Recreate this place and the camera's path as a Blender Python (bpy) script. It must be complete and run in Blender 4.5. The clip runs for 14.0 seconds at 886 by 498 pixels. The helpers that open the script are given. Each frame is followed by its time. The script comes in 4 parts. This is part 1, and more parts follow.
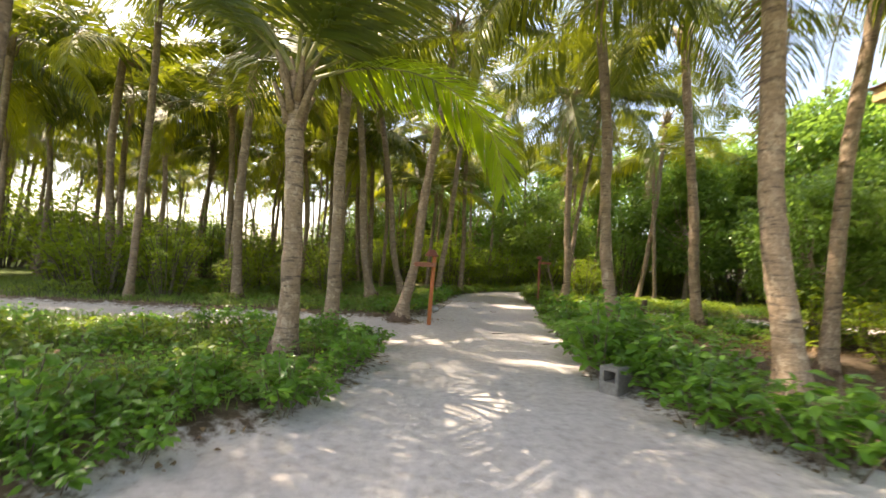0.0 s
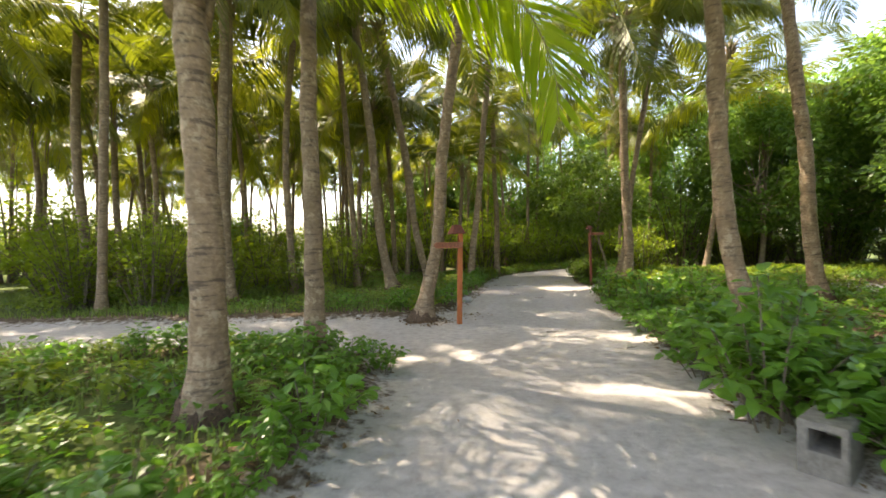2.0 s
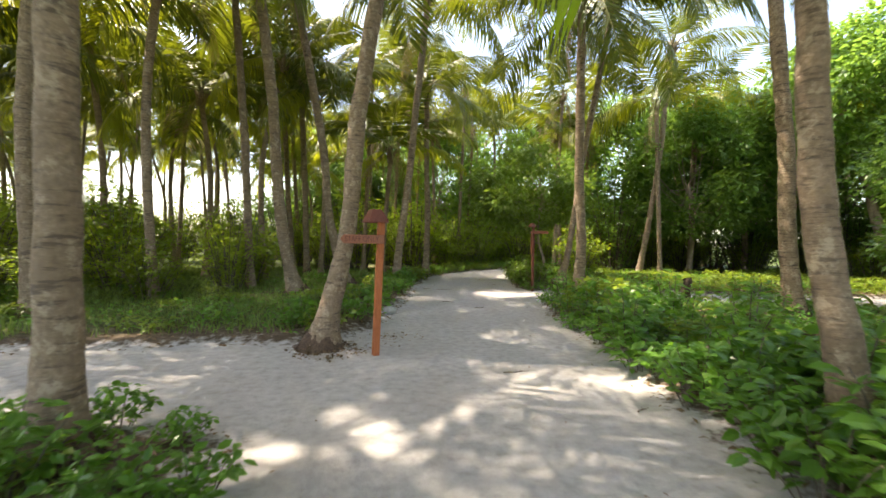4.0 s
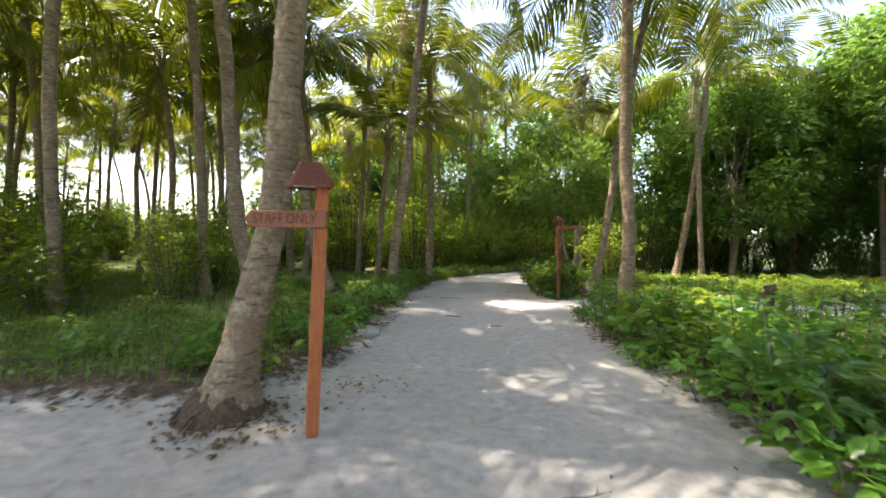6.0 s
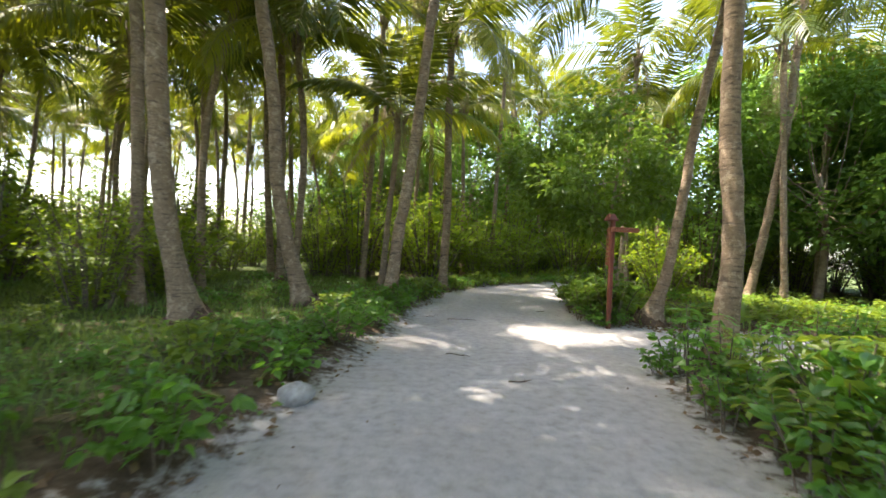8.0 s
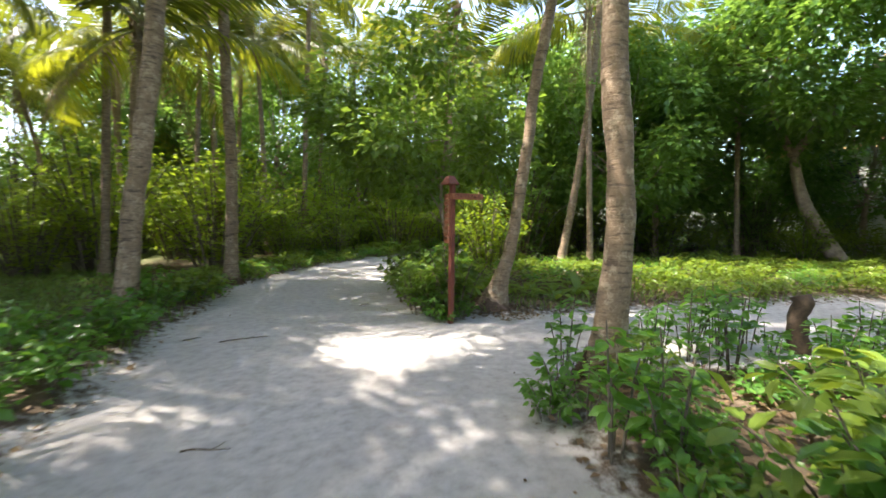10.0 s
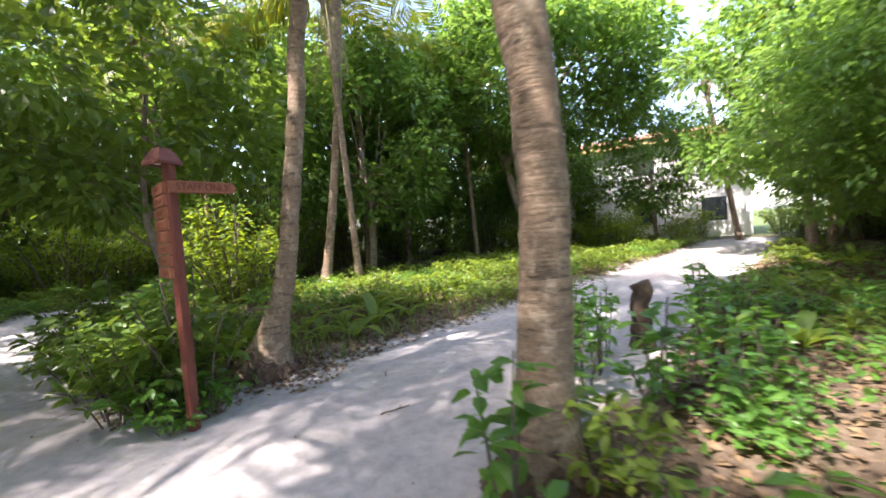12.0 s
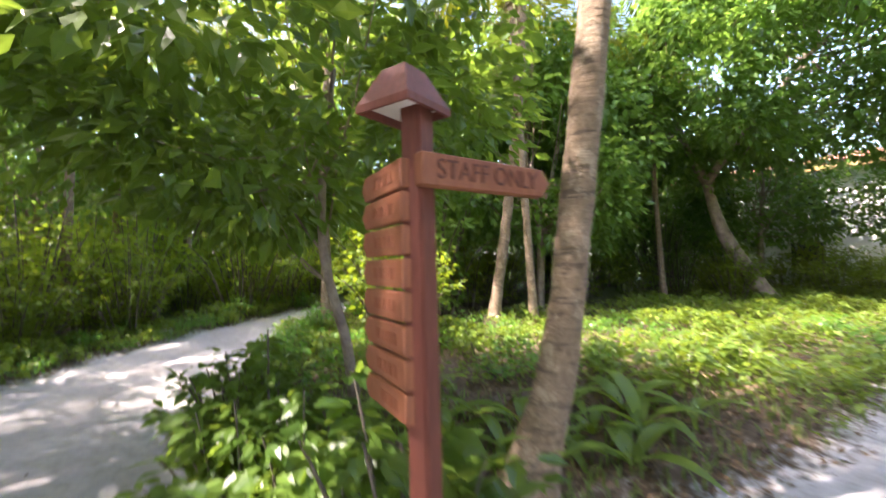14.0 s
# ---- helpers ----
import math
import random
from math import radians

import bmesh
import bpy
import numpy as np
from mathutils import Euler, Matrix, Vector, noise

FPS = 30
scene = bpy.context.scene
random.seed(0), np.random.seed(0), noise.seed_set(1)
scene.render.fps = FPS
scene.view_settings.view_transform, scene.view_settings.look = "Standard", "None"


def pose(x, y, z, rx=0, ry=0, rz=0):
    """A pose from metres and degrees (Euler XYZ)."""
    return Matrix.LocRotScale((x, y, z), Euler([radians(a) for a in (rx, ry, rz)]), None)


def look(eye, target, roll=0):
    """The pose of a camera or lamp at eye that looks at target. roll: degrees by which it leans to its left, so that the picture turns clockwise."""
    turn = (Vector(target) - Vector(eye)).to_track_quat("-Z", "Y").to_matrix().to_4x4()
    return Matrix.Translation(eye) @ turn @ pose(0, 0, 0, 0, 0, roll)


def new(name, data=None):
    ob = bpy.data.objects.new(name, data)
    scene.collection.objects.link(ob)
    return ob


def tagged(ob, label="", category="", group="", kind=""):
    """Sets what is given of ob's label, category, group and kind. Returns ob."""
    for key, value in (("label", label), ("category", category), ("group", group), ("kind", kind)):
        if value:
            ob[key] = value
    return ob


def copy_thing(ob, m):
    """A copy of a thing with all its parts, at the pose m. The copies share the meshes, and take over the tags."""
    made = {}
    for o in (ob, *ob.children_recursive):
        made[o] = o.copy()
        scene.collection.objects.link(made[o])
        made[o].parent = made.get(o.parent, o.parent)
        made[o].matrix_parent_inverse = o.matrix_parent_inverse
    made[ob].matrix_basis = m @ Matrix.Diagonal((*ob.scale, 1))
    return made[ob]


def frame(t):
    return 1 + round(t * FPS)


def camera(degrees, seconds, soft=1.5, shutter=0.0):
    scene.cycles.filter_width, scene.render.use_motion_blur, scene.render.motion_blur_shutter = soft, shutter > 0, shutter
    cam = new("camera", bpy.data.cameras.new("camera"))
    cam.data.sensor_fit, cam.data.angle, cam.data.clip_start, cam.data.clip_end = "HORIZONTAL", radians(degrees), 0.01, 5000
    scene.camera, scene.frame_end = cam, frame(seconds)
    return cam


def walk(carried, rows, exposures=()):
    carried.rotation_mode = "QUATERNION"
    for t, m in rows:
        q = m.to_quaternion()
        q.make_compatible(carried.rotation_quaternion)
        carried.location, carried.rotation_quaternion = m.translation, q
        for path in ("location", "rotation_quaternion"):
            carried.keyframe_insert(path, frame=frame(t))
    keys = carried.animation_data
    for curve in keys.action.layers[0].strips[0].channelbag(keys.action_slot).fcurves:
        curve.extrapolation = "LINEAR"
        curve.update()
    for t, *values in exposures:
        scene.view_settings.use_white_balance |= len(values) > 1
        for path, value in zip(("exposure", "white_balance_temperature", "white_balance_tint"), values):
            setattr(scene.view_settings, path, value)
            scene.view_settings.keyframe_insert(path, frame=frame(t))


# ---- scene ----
cam = camera(92.7, 14.0, soft=1.6, shutter=0.5)
PATH = [
    (0, (-0.165, -0.135, 1.445), (-0.133, 1.863, 1.526), 3.4),
    (0.5, (-0.098, 0.489, 1.432), (-0.164, 2.487, 1.473), -0.7),
    (1, (-0.045, 1.121, 1.420), (-0.204, 3.114, 1.363), 0.4),
    (1.5, (-0.025, 1.761, 1.416), (-0.063, 3.760, 1.467), -1.5),
    (2, (-0.037, 2.402, 1.412), (-0.161, 4.398, 1.407), -1.0),
    (2.5, (-0.063, 3.073, 1.430), (-0.018, 5.071, 1.349), 0.1),
    (3, (-0.054, 3.691, 1.442), (-0.018, 5.687, 1.329), 0.2),
    (3.2, (-0.046, 3.911, 1.451), (0.088, 5.906, 1.424), 1.1),
    (5.3, (0.149, 6.455, 1.326), (0.441, 8.434, 1.291), 0.4),
    (5.5, (0.193, 6.694, 1.313), (0.544, 8.663, 1.264), -0.9),
    (6, (0.365, 7.300, 1.299), (0.547, 9.292, 1.285), 1.0),
    (6.5, (0.483, 7.921, 1.269), (0.748, 9.903, 1.296), 1.8),
    (7, (0.633, 8.550, 1.245), (0.719, 10.548, 1.232), 1.4),
    (7.2, (0.706, 8.810, 1.248), (0.723, 10.810, 1.251), 2.8),
    (9.3, (1.269, 11.385, 1.408), (1.786, 13.316, 1.380), 3.2),
    (9.5, (1.340, 11.605, 1.414), (2.015, 13.486, 1.333), 2.8),
    (10, (1.537, 12.135, 1.429), (2.385, 13.942, 1.309), 0.7),
    (10.5, (1.760, 12.665, 1.451), (2.816, 14.362, 1.379), 1.0),
    (11, (1.984, 13.210, 1.472), (3.291, 14.723, 1.438), -0.7),
    (11.5, (2.230, 13.727, 1.396), (3.907, 14.817, 1.401), -2.1),
    (12, (2.510, 14.249, 1.329), (4.231, 15.265, 1.253), -4.4),
    (12.5, (2.763, 14.832, 1.392), (4.230, 16.189, 1.314), -3.9),
    (13, (3.038, 15.400, 1.481), (4.416, 16.845, 1.362), -2.2),
    (13.5, (3.282, 16.013, 1.547), (4.671, 17.446, 1.412), 0.8),
    (14, (3.477, 16.649, 1.567), (4.828, 18.121, 1.639), -1.6),
]
walk(cam, [(t, look(eye, target, roll)) for t, eye, target, roll in PATH], exposures=[(0, 2.25, 8300, 15), (3, 2.35, 8000, 12), (5.5, 2.38, 7300, 12), (6.5, 2.5, 7100, 14), (9.5, 2.6, 6900, 10), (11.5, 2.48, 6450, 24), (12, 2.62, 6450, 23), (13, 2.98, 6550, 24), (14, 3.1, 6700, 24)])

# ---- world, sun ----
SUN_FROM = Vector((-0.58, 0.26, 1.0)).normalized()  # towards the sun: to the north-west, high
world = bpy.data.worlds.new("sky")
scene.world = world
world.use_nodes = True
wn = world.node_tree.nodes
sky = wn.new("ShaderNodeTexSky")
sky.sky_type, sky.sun_disc = "NISHITA", False
sky.sun_elevation = math.asin(SUN_FROM.z)
sky.sun_rotation = math.atan2(SUN_FROM.x, SUN_FROM.y)
sky.dust_density, sky.ozone_density = 2.0, 1.0
world.node_tree.links.new(sky.outputs[0], wn["Background"].inputs[0])
wn["Background"].inputs[1].default_value = 0.15
sun_data = bpy.data.lights.new("sun", "SUN")
sun_data.energy, sun_data.angle, sun_data.color = 3.2, radians(0.53), (1.0, 0.95, 0.86)
sun = new("sun", sun_data)
sun.matrix_world = look((0, 0, 30), Vector((0, 0, 30)) - SUN_FROM)


# ---- materials ----
def mat(name):
    m = bpy.data.materials.new(name)
    m.use_nodes = True
    nt = m.node_tree
    return m, nt, nt.nodes["Principled BSDF"]


def node(nt, kind, **inputs):
    n = nt.nodes.new(kind)
    for k, v in inputs.items():
        n.inputs[k].default_value = v
    return n


def ramp(nt, fac, stops):
    r = nt.nodes.new("ShaderNodeValToRGB")
    while len(r.color_ramp.elements) < len(stops):
        r.color_ramp.elements.new(0.5)
    for e, (p, c) in zip(r.color_ramp.elements, stops):
        e.position, e.color = p, (*c, 1)
    nt.links.new(fac, r.inputs[0])
    return r.outputs[0]


def noise_of(nt, scale, detail=4, rough=0.6, coord="Object"):
    tc = nt.nodes.new("ShaderNodeTexCoord")
    n = node(nt, "ShaderNodeTexNoise", Scale=scale, Detail=detail, Roughness=rough)
    nt.links.new(tc.outputs[coord], n.inputs["Vector"])
    return n.outputs[0]


def mixed(nt, fac, a, b, mode="MIX"):
    n = nt.nodes.new("ShaderNodeMix")
    n.data_type, n.blend_type = "RGBA", mode
    for v, i in ((fac, 0), (a, 6), (b, 7)):
        if isinstance(v, bpy.types.NodeSocket):
            nt.links.new(v, n.inputs[i])
        else:
            n.inputs[i].default_value = v if i == 0 else (*v, 1)
    return n.outputs[2]


def bump(nt, bsdf, height, strength, dist=0.02):
    b = node(nt, "ShaderNodeBump", Strength=strength, Distance=dist)
    nt.links.new(height, b.inputs["Height"])
    nt.links.new(b.outputs[0], bsdf.inputs["Normal"])


def leaf_material(name, dark, light, through_colour, share=0.38, rough=0.42):
    """Leaf: glossy on top, lets light through; each leaf and each plant has its own tone."""
    m, nt, p = mat(name)
    geo, info = nt.nodes.new("ShaderNodeNewGeometry"), nt.nodes.new("ShaderNodeObjectInfo")
    add = nt.nodes.new("ShaderNodeMath")
    add.operation = "MULTIPLY_ADD"
    nt.links.new(geo.outputs["Random Per Island"], add.inputs[0])
    add.inputs[1].default_value = 0.65
    half = nt.nodes.new("ShaderNodeMath")
    half.operation = "MULTIPLY"
    half.inputs[1].default_value = 0.35
    nt.links.new(info.outputs["Random"], half.inputs[0])
    nt.links.new(half.outputs[0], add.inputs[2])
    col = ramp(nt, add.outputs[0], [(0.0, dark), (0.94, light), (1.0, tuple(0.5 * (a + b) for a, b in zip(light, (0.30, 0.24, 0.05))))])
    nt.links.new(col, p.inputs["Base Color"])
    p.inputs["Roughness"].default_value = rough
    p.inputs["Specular IOR Level"].default_value = 0.45
    tr = nt.nodes.new("ShaderNodeBsdfTranslucent")
    nt.links.new(mixed(nt, 0.6, col, through_colour), tr.inputs[0])
    mix = nt.nodes.new("ShaderNodeMixShader")
    mix.inputs[0].default_value = share
    nt.links.new(p.outputs[0], mix.inputs[1])
    nt.links.new(tr.outputs[0], mix.inputs[2])
    nt.links.new(mix.outputs[0], nt.nodes["Material Output"].inputs[0])
    return m


PALM_LEAF = leaf_material("palm_leaf", (0.028, 0.055, 0.010), (0.085, 0.125, 0.020), (0.33, 0.36, 0.015), 0.36, 0.45)
# yellow-green of fronds with sun behind them, put into the leaf colour
PALM_YELLOW = leaf_material("backlit_yellow_palm_leaf", (0.16, 0.20, 0.02), (0.26, 0.28, 0.03), (0.55, 0.55, 0.02), 0.5, 0.4)
PALM_DRY = leaf_material("dry_palm_leaf", (0.16, 0.11, 0.055), (0.30, 0.23, 0.13), (0.35, 0.25, 0.12), 0.25, 0.7)
SHRUB_LEAF = leaf_material("shrub_leaf", (0.042, 0.120, 0.022), (0.125, 0.265, 0.042), (0.27, 0.55, 0.035), 0.44, 0.31)
COVER_LEAF = leaf_material("ground_cover_leaf", (0.060, 0.125, 0.018), (0.190, 0.275, 0.036), (0.40, 0.50, 0.035), 0.45, 0.42)
TREE_LEAF = leaf_material("broad_tree_leaf", (0.048, 0.118, 0.030), (0.158, 0.278, 0.056), (0.33, 0.52, 0.065), 0.52, 0.28)
DENSE_LEAF = leaf_material("dense_tree_leaf", (0.035, 0.082, 0.018), (0.125, 0.205, 0.036), (0.32, 0.46, 0.04), 0.5, 0.30)
# brighter copy of the thicket leaf, with sun from behind put into its colour
WOOD_LIGHT = leaf_material("backlit_thicket_leaf", (0.075, 0.140, 0.014), (0.200, 0.285, 0.030), (0.44, 0.57, 0.03), 0.55, 0.45)
WOOD_LEAF = leaf_material("thicket_leaf", (0.050, 0.105, 0.012), (0.150, 0.230, 0.024), (0.42, 0.52, 0.02), 0.50, 0.5)
GRASS = leaf_material("grass_blade", (0.06, 0.12, 0.022), (0.17, 0.25, 0.06), (0.34, 0.46, 0.08), 0.4, 0.55)
LITTER = leaf_material("dead_leaf", (0.07, 0.042, 0.022), (0.26, 0.17, 0.09), (0.25, 0.15, 0.06), 0.12, 0.75)

BARK, nt, p = mat("palm_bark")
n1, n2 = noise_of(nt, 3.0, 3), noise_of(nt, 26.0, 5, 0.7)
tc = nt.nodes.new("ShaderNodeTexCoord")
mp = node(nt, "ShaderNodeMapping", Scale=(3.0, 3.0, 20.0))
nt.links.new(tc.outputs["Object"], mp.inputs[0])
wave = node(nt, "ShaderNodeTexNoise", Scale=1.6, Detail=4.0, Roughness=0.6)
nt.links.new(mp.outputs[0], wave.inputs["Vector"])
col = ramp(nt, n2, [(0.25, (0.10, 0.066, 0.042)), (0.52, (0.29, 0.205, 0.132)), (0.75, (0.47, 0.365, 0.26))])
col = mixed(nt, ramp(nt, n1, [(0.40, (0, 0, 0)), (0.62, (0.65, 0.65, 0.65))]), col, (0.19, 0.128, 0.078))
col = mixed(nt, ramp(nt, wave.outputs[0], [(0.36, (0.8, 0.8, 0.8)), (0.47, (0, 0, 0))]), col, (0.050, 0.036, 0.027))
info = nt.nodes.new("ShaderNodeObjectInfo")
col = mixed(nt, ramp(nt, info.outputs["Random"], [(0.0, (0, 0, 0)), (1.0, (0.45, 0.45, 0.45))]), col, (0.16, 0.115, 0.075))
lichen = noise_of(nt, 7.0, 5, 0.75)
col = mixed(nt, ramp(nt, lichen, [(0.53, (0, 0, 0)), (0.63, (0.7, 0.7, 0.7))]), col, (0.42, 0.335, 0.235))
nt.links.new(col, p.inputs["Base Color"])
p.inputs["Roughness"].default_value = 0.9
rel = nt.nodes.new("ShaderNodeMath")
rel.operation = "MULTIPLY_ADD"
nt.links.new(n2, rel.inputs[0])
rel.inputs[1].default_value = 0.8
nt.links.new(wave.outputs[0], rel.inputs[2])
bump(nt, p, rel.outputs[0], 0.7, 0.02)

ROOT, nt, p = mat("palm_root_fibre")
n2 = noise_of(nt, 40.0, 4, 0.7)
nt.links.new(ramp(nt, n2, [(0.3, (0.035, 0.022, 0.015)), (0.7, (0.16, 0.10, 0.065))]), p.inputs["Base Color"])
p.inputs["Roughness"].default_value = 0.95
bump(nt, p, n2, 0.8)

FIBRE, nt, p = mat("leaf_base_fibre")
n2 = noise_of(nt, 30.0, 4, 0.7)
nt.links.new(ramp(nt, n2, [(0.3, (0.10, 0.065, 0.035)), (0.7, (0.30, 0.22, 0.13))]), p.inputs["Base Color"])
p.inputs["Roughness"].default_value = 0.9
bump(nt, p, n2, 0.6)

RACHIS, nt, p = mat("frond_rib")
nt.links.new(ramp(nt, noise_of(nt, 8.0), [(0.3, (0.13, 0.16, 0.04)), (0.7, (0.30, 0.27, 0.09))]), p.inputs["Base Color"])
p.inputs["Roughness"].default_value = 0.5

TREE_BARK, nt, p = mat("smooth_tree_bark")
n2, n3 = noise_of(nt, 5.0, 5, 0.65), noise_of(nt, 38.0, 4, 0.7)
col = ramp(nt, n2, [(0.3, (0.15, 0.105, 0.078)), (0.52, (0.30, 0.225, 0.17)), (0.75, (0.42, 0.335, 0.265))])
nt.links.new(mixed(nt, ramp(nt, n3, [(0.5, (0, 0, 0)), (0.7, (0.5, 0.5, 0.5))]), col, (0.10, 0.075, 0.055)), p.inputs["Base Color"])
p.inputs["Roughness"].default_value = 0.85
bump(nt, p, n3, 0.5)

TWIG, nt, p = mat("twig")
n2 = noise_of(nt, 20.0, 4)
nt.links.new(ramp(nt, n2, [(0.3, (0.06, 0.05, 0.035)), (0.7, (0.20, 0.16, 0.12))]), p.inputs["Base Color"])
p.inputs["Roughness"].default_value = 0.85
bump(nt, p, n2, 0.5)

GROUND, nt, p = mat("coral_sand_and_soil")
att = nt.nodes.new("ShaderNodeAttribute")
att.attribute_name = "sandy"
grass_att = nt.nodes.new("ShaderNodeAttribute")
grass_att.attribute_name = "grassy"
big, mid, fine = noise_of(nt, 0.9, 4), noise_of(nt, 9.0, 5, 0.65), noise_of(nt, 140.0, 3, 0.7)
sand = ramp(nt, mid, [(0.28, (0.32, 0.298, 0.282)), (0.5, (0.445, 0.42, 0.402)), (0.75, (0.54, 0.515, 0.50))])
sand = mixed(nt, ramp(nt, big, [(0.45, (0, 0, 0)), (0.75, (0.45, 0.45, 0.45))]), sand, (0.36, 0.315, 0.285))
sand = mixed(nt, ramp(nt, fine, [(0.60, (0, 0, 0)), (0.72, (0.55, 0.55, 0.55))]), sand, (0.25, 0.22, 0.19))
soil = ramp(nt, mid, [(0.25, (0.040, 0.028, 0.018)), (0.5, (0.110, 0.078, 0.052)), (0.8, (0.26, 0.20, 0.15))])
soil = mixed(nt, ramp(nt, fine, [(0.5, (0, 0, 0)), (0.7, (0.6, 0.6, 0.6))]), soil, (0.20, 0.15, 0.10))
soil = mixed(nt, grass_att.outputs["Fac"], soil, ramp(nt, mid, [(0.3, (0.045, 0.075, 0.02)), (0.7, (0.13, 0.16, 0.05))]))
edge = nt.nodes.new("ShaderNodeMath")
edge.operation = "MULTIPLY_ADD"
nt.links.new(mid, edge.inputs[0])
edge.inputs[1].default_value = 0.9
nt.links.new(att.outputs["Fac"], edge.inputs[2])
gate = ramp(nt, edge.outputs[0], [(0.80, (0, 0, 0)), (1.04, (1, 1, 1))])
nt.links.new(mixed(nt, gate, soil, sand), p.inputs["Base Color"])
p.inputs["Roughness"].default_value = 0.95
p.inputs["Specular IOR Level"].default_value = 0.2
hsum = nt.nodes.new("ShaderNodeMath")
hsum.operation = "MULTIPLY_ADD"
nt.links.new(mid, hsum.inputs[0])
hsum.inputs[1].default_value = 2.5
nt.links.new(fine, hsum.inputs[2])
bump(nt, p, hsum.outputs[0], 0.55, 0.02)


def painted_wood(name, dark, light):
    m, nt, p = mat(name)
    tc = nt.nodes.new("ShaderNodeTexCoord")
    mp = node(nt, "ShaderNodeMapping", Scale=(14, 14, 1.6))
    nt.links.new(tc.outputs["Object"], mp.inputs[0])
    n = node(nt, "ShaderNodeTexNoise", Scale=5.0, Detail=5.0, Roughness=0.65)
    nt.links.new(mp.outputs[0], n.inputs["Vector"])
    c = ramp(nt, n.outputs[0], [(0.3, dark), (0.7, light)])
    c = mixed(nt, ramp(nt, noise_of(nt, 7.0), [(0.5, (0, 0, 0)), (0.8, (0.5, 0.5, 0.5))]), c, tuple(v * 0.6 for v in dark))
    nt.links.new(c, p.inputs["Base Color"])
    p.inputs["Roughness"].default_value = 0.62
    bump(nt, p, n.outputs[0], 0.35, 0.006)
    return m


# darker copy of the orange board stain: the boards' shade is put into the colour
SHADED_BOARD = painted_wood("shaded_orange_board", (0.20, 0.062, 0.030), (0.31, 0.112, 0.052))
# red stain, taken darker to include the tree shade on the second post
POST_WOOD = painted_wood("shaded_red_stained_post", (0.11, 0.028, 0.018), (0.19, 0.055, 0.034))
BOARD_WOOD = painted_wood("orange_stained_board", (0.32, 0.085, 0.026), (0.50, 0.155, 0.050))


def plain(name, lo, hi, scale, rough, bump_by=0.3):
    m, nt, p = mat(name)
    n = noise_of(nt, scale, 5, 0.65)
    nt.links.new(ramp(nt, n, [(0.3, lo), (0.7, hi)]), p.inputs["Base Color"])
    p.inputs["Roughness"].default_value = rough
    bump(nt, p, n, bump_by, 0.01)
    return m


CARVED = plain("carved_letter", (0.09, 0.028, 0.018), (0.14, 0.045, 0.028), 30, 0.8)
FAINT = plain("worn_carving", (0.19, 0.060, 0.028), (0.26, 0.085, 0.040), 30, 0.8)
LAMP_WHITE = plain("white_lamp_lining", (0.70, 0.69, 0.66), (0.80, 0.79, 0.77), 6, 0.5, 0.05)
# concrete grey is darkened to include the shade of the shrubs round the block
CONCRETE = plain("grey_concrete", (0.12, 0.11, 0.095), (0.24, 0.225, 0.20), 22, 0.9)
STONE = plain("grey_coral_stone", (0.22, 0.21, 0.20), (0.45, 0.44, 0.42), 12, 0.9)
STUMP_WOOD = plain("weathered_stump", (0.035, 0.024, 0.016), (0.12, 0.08, 0.05), 16, 0.9, 0.6)
WALL_WHITE = plain("white_render", (0.70, 0.69, 0.66), (0.80, 0.79, 0.77), 2.5, 0.85, 0.1)
ROOF_CLAY = plain("orange_roof", (0.42, 0.15, 0.08), (0.58, 0.25, 0.14), 5, 0.75)
OCHRE = plain("ochre_fascia", (0.55, 0.33, 0.14), (0.66, 0.43, 0.20), 4, 0.7, 0.1)
GLASS, nt, p = mat("dark_window_glass")
p.inputs["Base Color"].default_value = (0.05, 0.06, 0.065, 1)
p.inputs["Roughness"].default_value = 0.08


# ---- mesh helpers ----
def mesh_of(name, verts, faces, mats, idx=None, smooth=True):
    me = bpy.data.meshes.new(name)
    me.from_pydata([tuple(v) for v in verts], [], [tuple(f) for f in faces])
    for m in mats:
        me.materials.append(m)
    if idx is not None:
        me.polygons.foreach_set("material_index", np.array(idx, dtype=np.int32))
    if smooth:
        me.polygons.foreach_set("use_smooth", np.ones(len(faces), dtype=bool))
    me.update()
    return me


def thing(name, label, category, at=(0, 0, 0), turn=0.0, group="", kind=""):
    e = new(name)
    e.empty_display_size = 0.2
    e.matrix_basis = pose(at[0], at[1], at[2], 0, 0, turn)
    return tagged(e, label, category, group, kind)


def child(name, me, parent, m=None, label=""):
    ob = new(name, me)
    ob.parent = parent
    if m is not None:
        ob.matrix_basis = m
    if label:
        ob["label"] = label
    return ob


def part(name, bm, material, parent, label="", m=None):
    me = bpy.data.meshes.new(name)
    bm.to_mesh(me)
    bm.free()
    me.materials.append(material)
    return child(name, me, parent, m, label)


def block(size, at=(0, 0, 0), bevel=0.006):
    bm = bmesh.new()
    bmesh.ops.create_cube(bm, size=1.0)
    bmesh.ops.scale(bm, vec=size, verts=bm.verts)
    if bevel:
        bmesh.ops.bevel(bm, geom=bm.edges[:], offset=bevel, segments=2, affect="EDGES")
    bmesh.ops.translate(bm, vec=at, verts=bm.verts)
    return bm


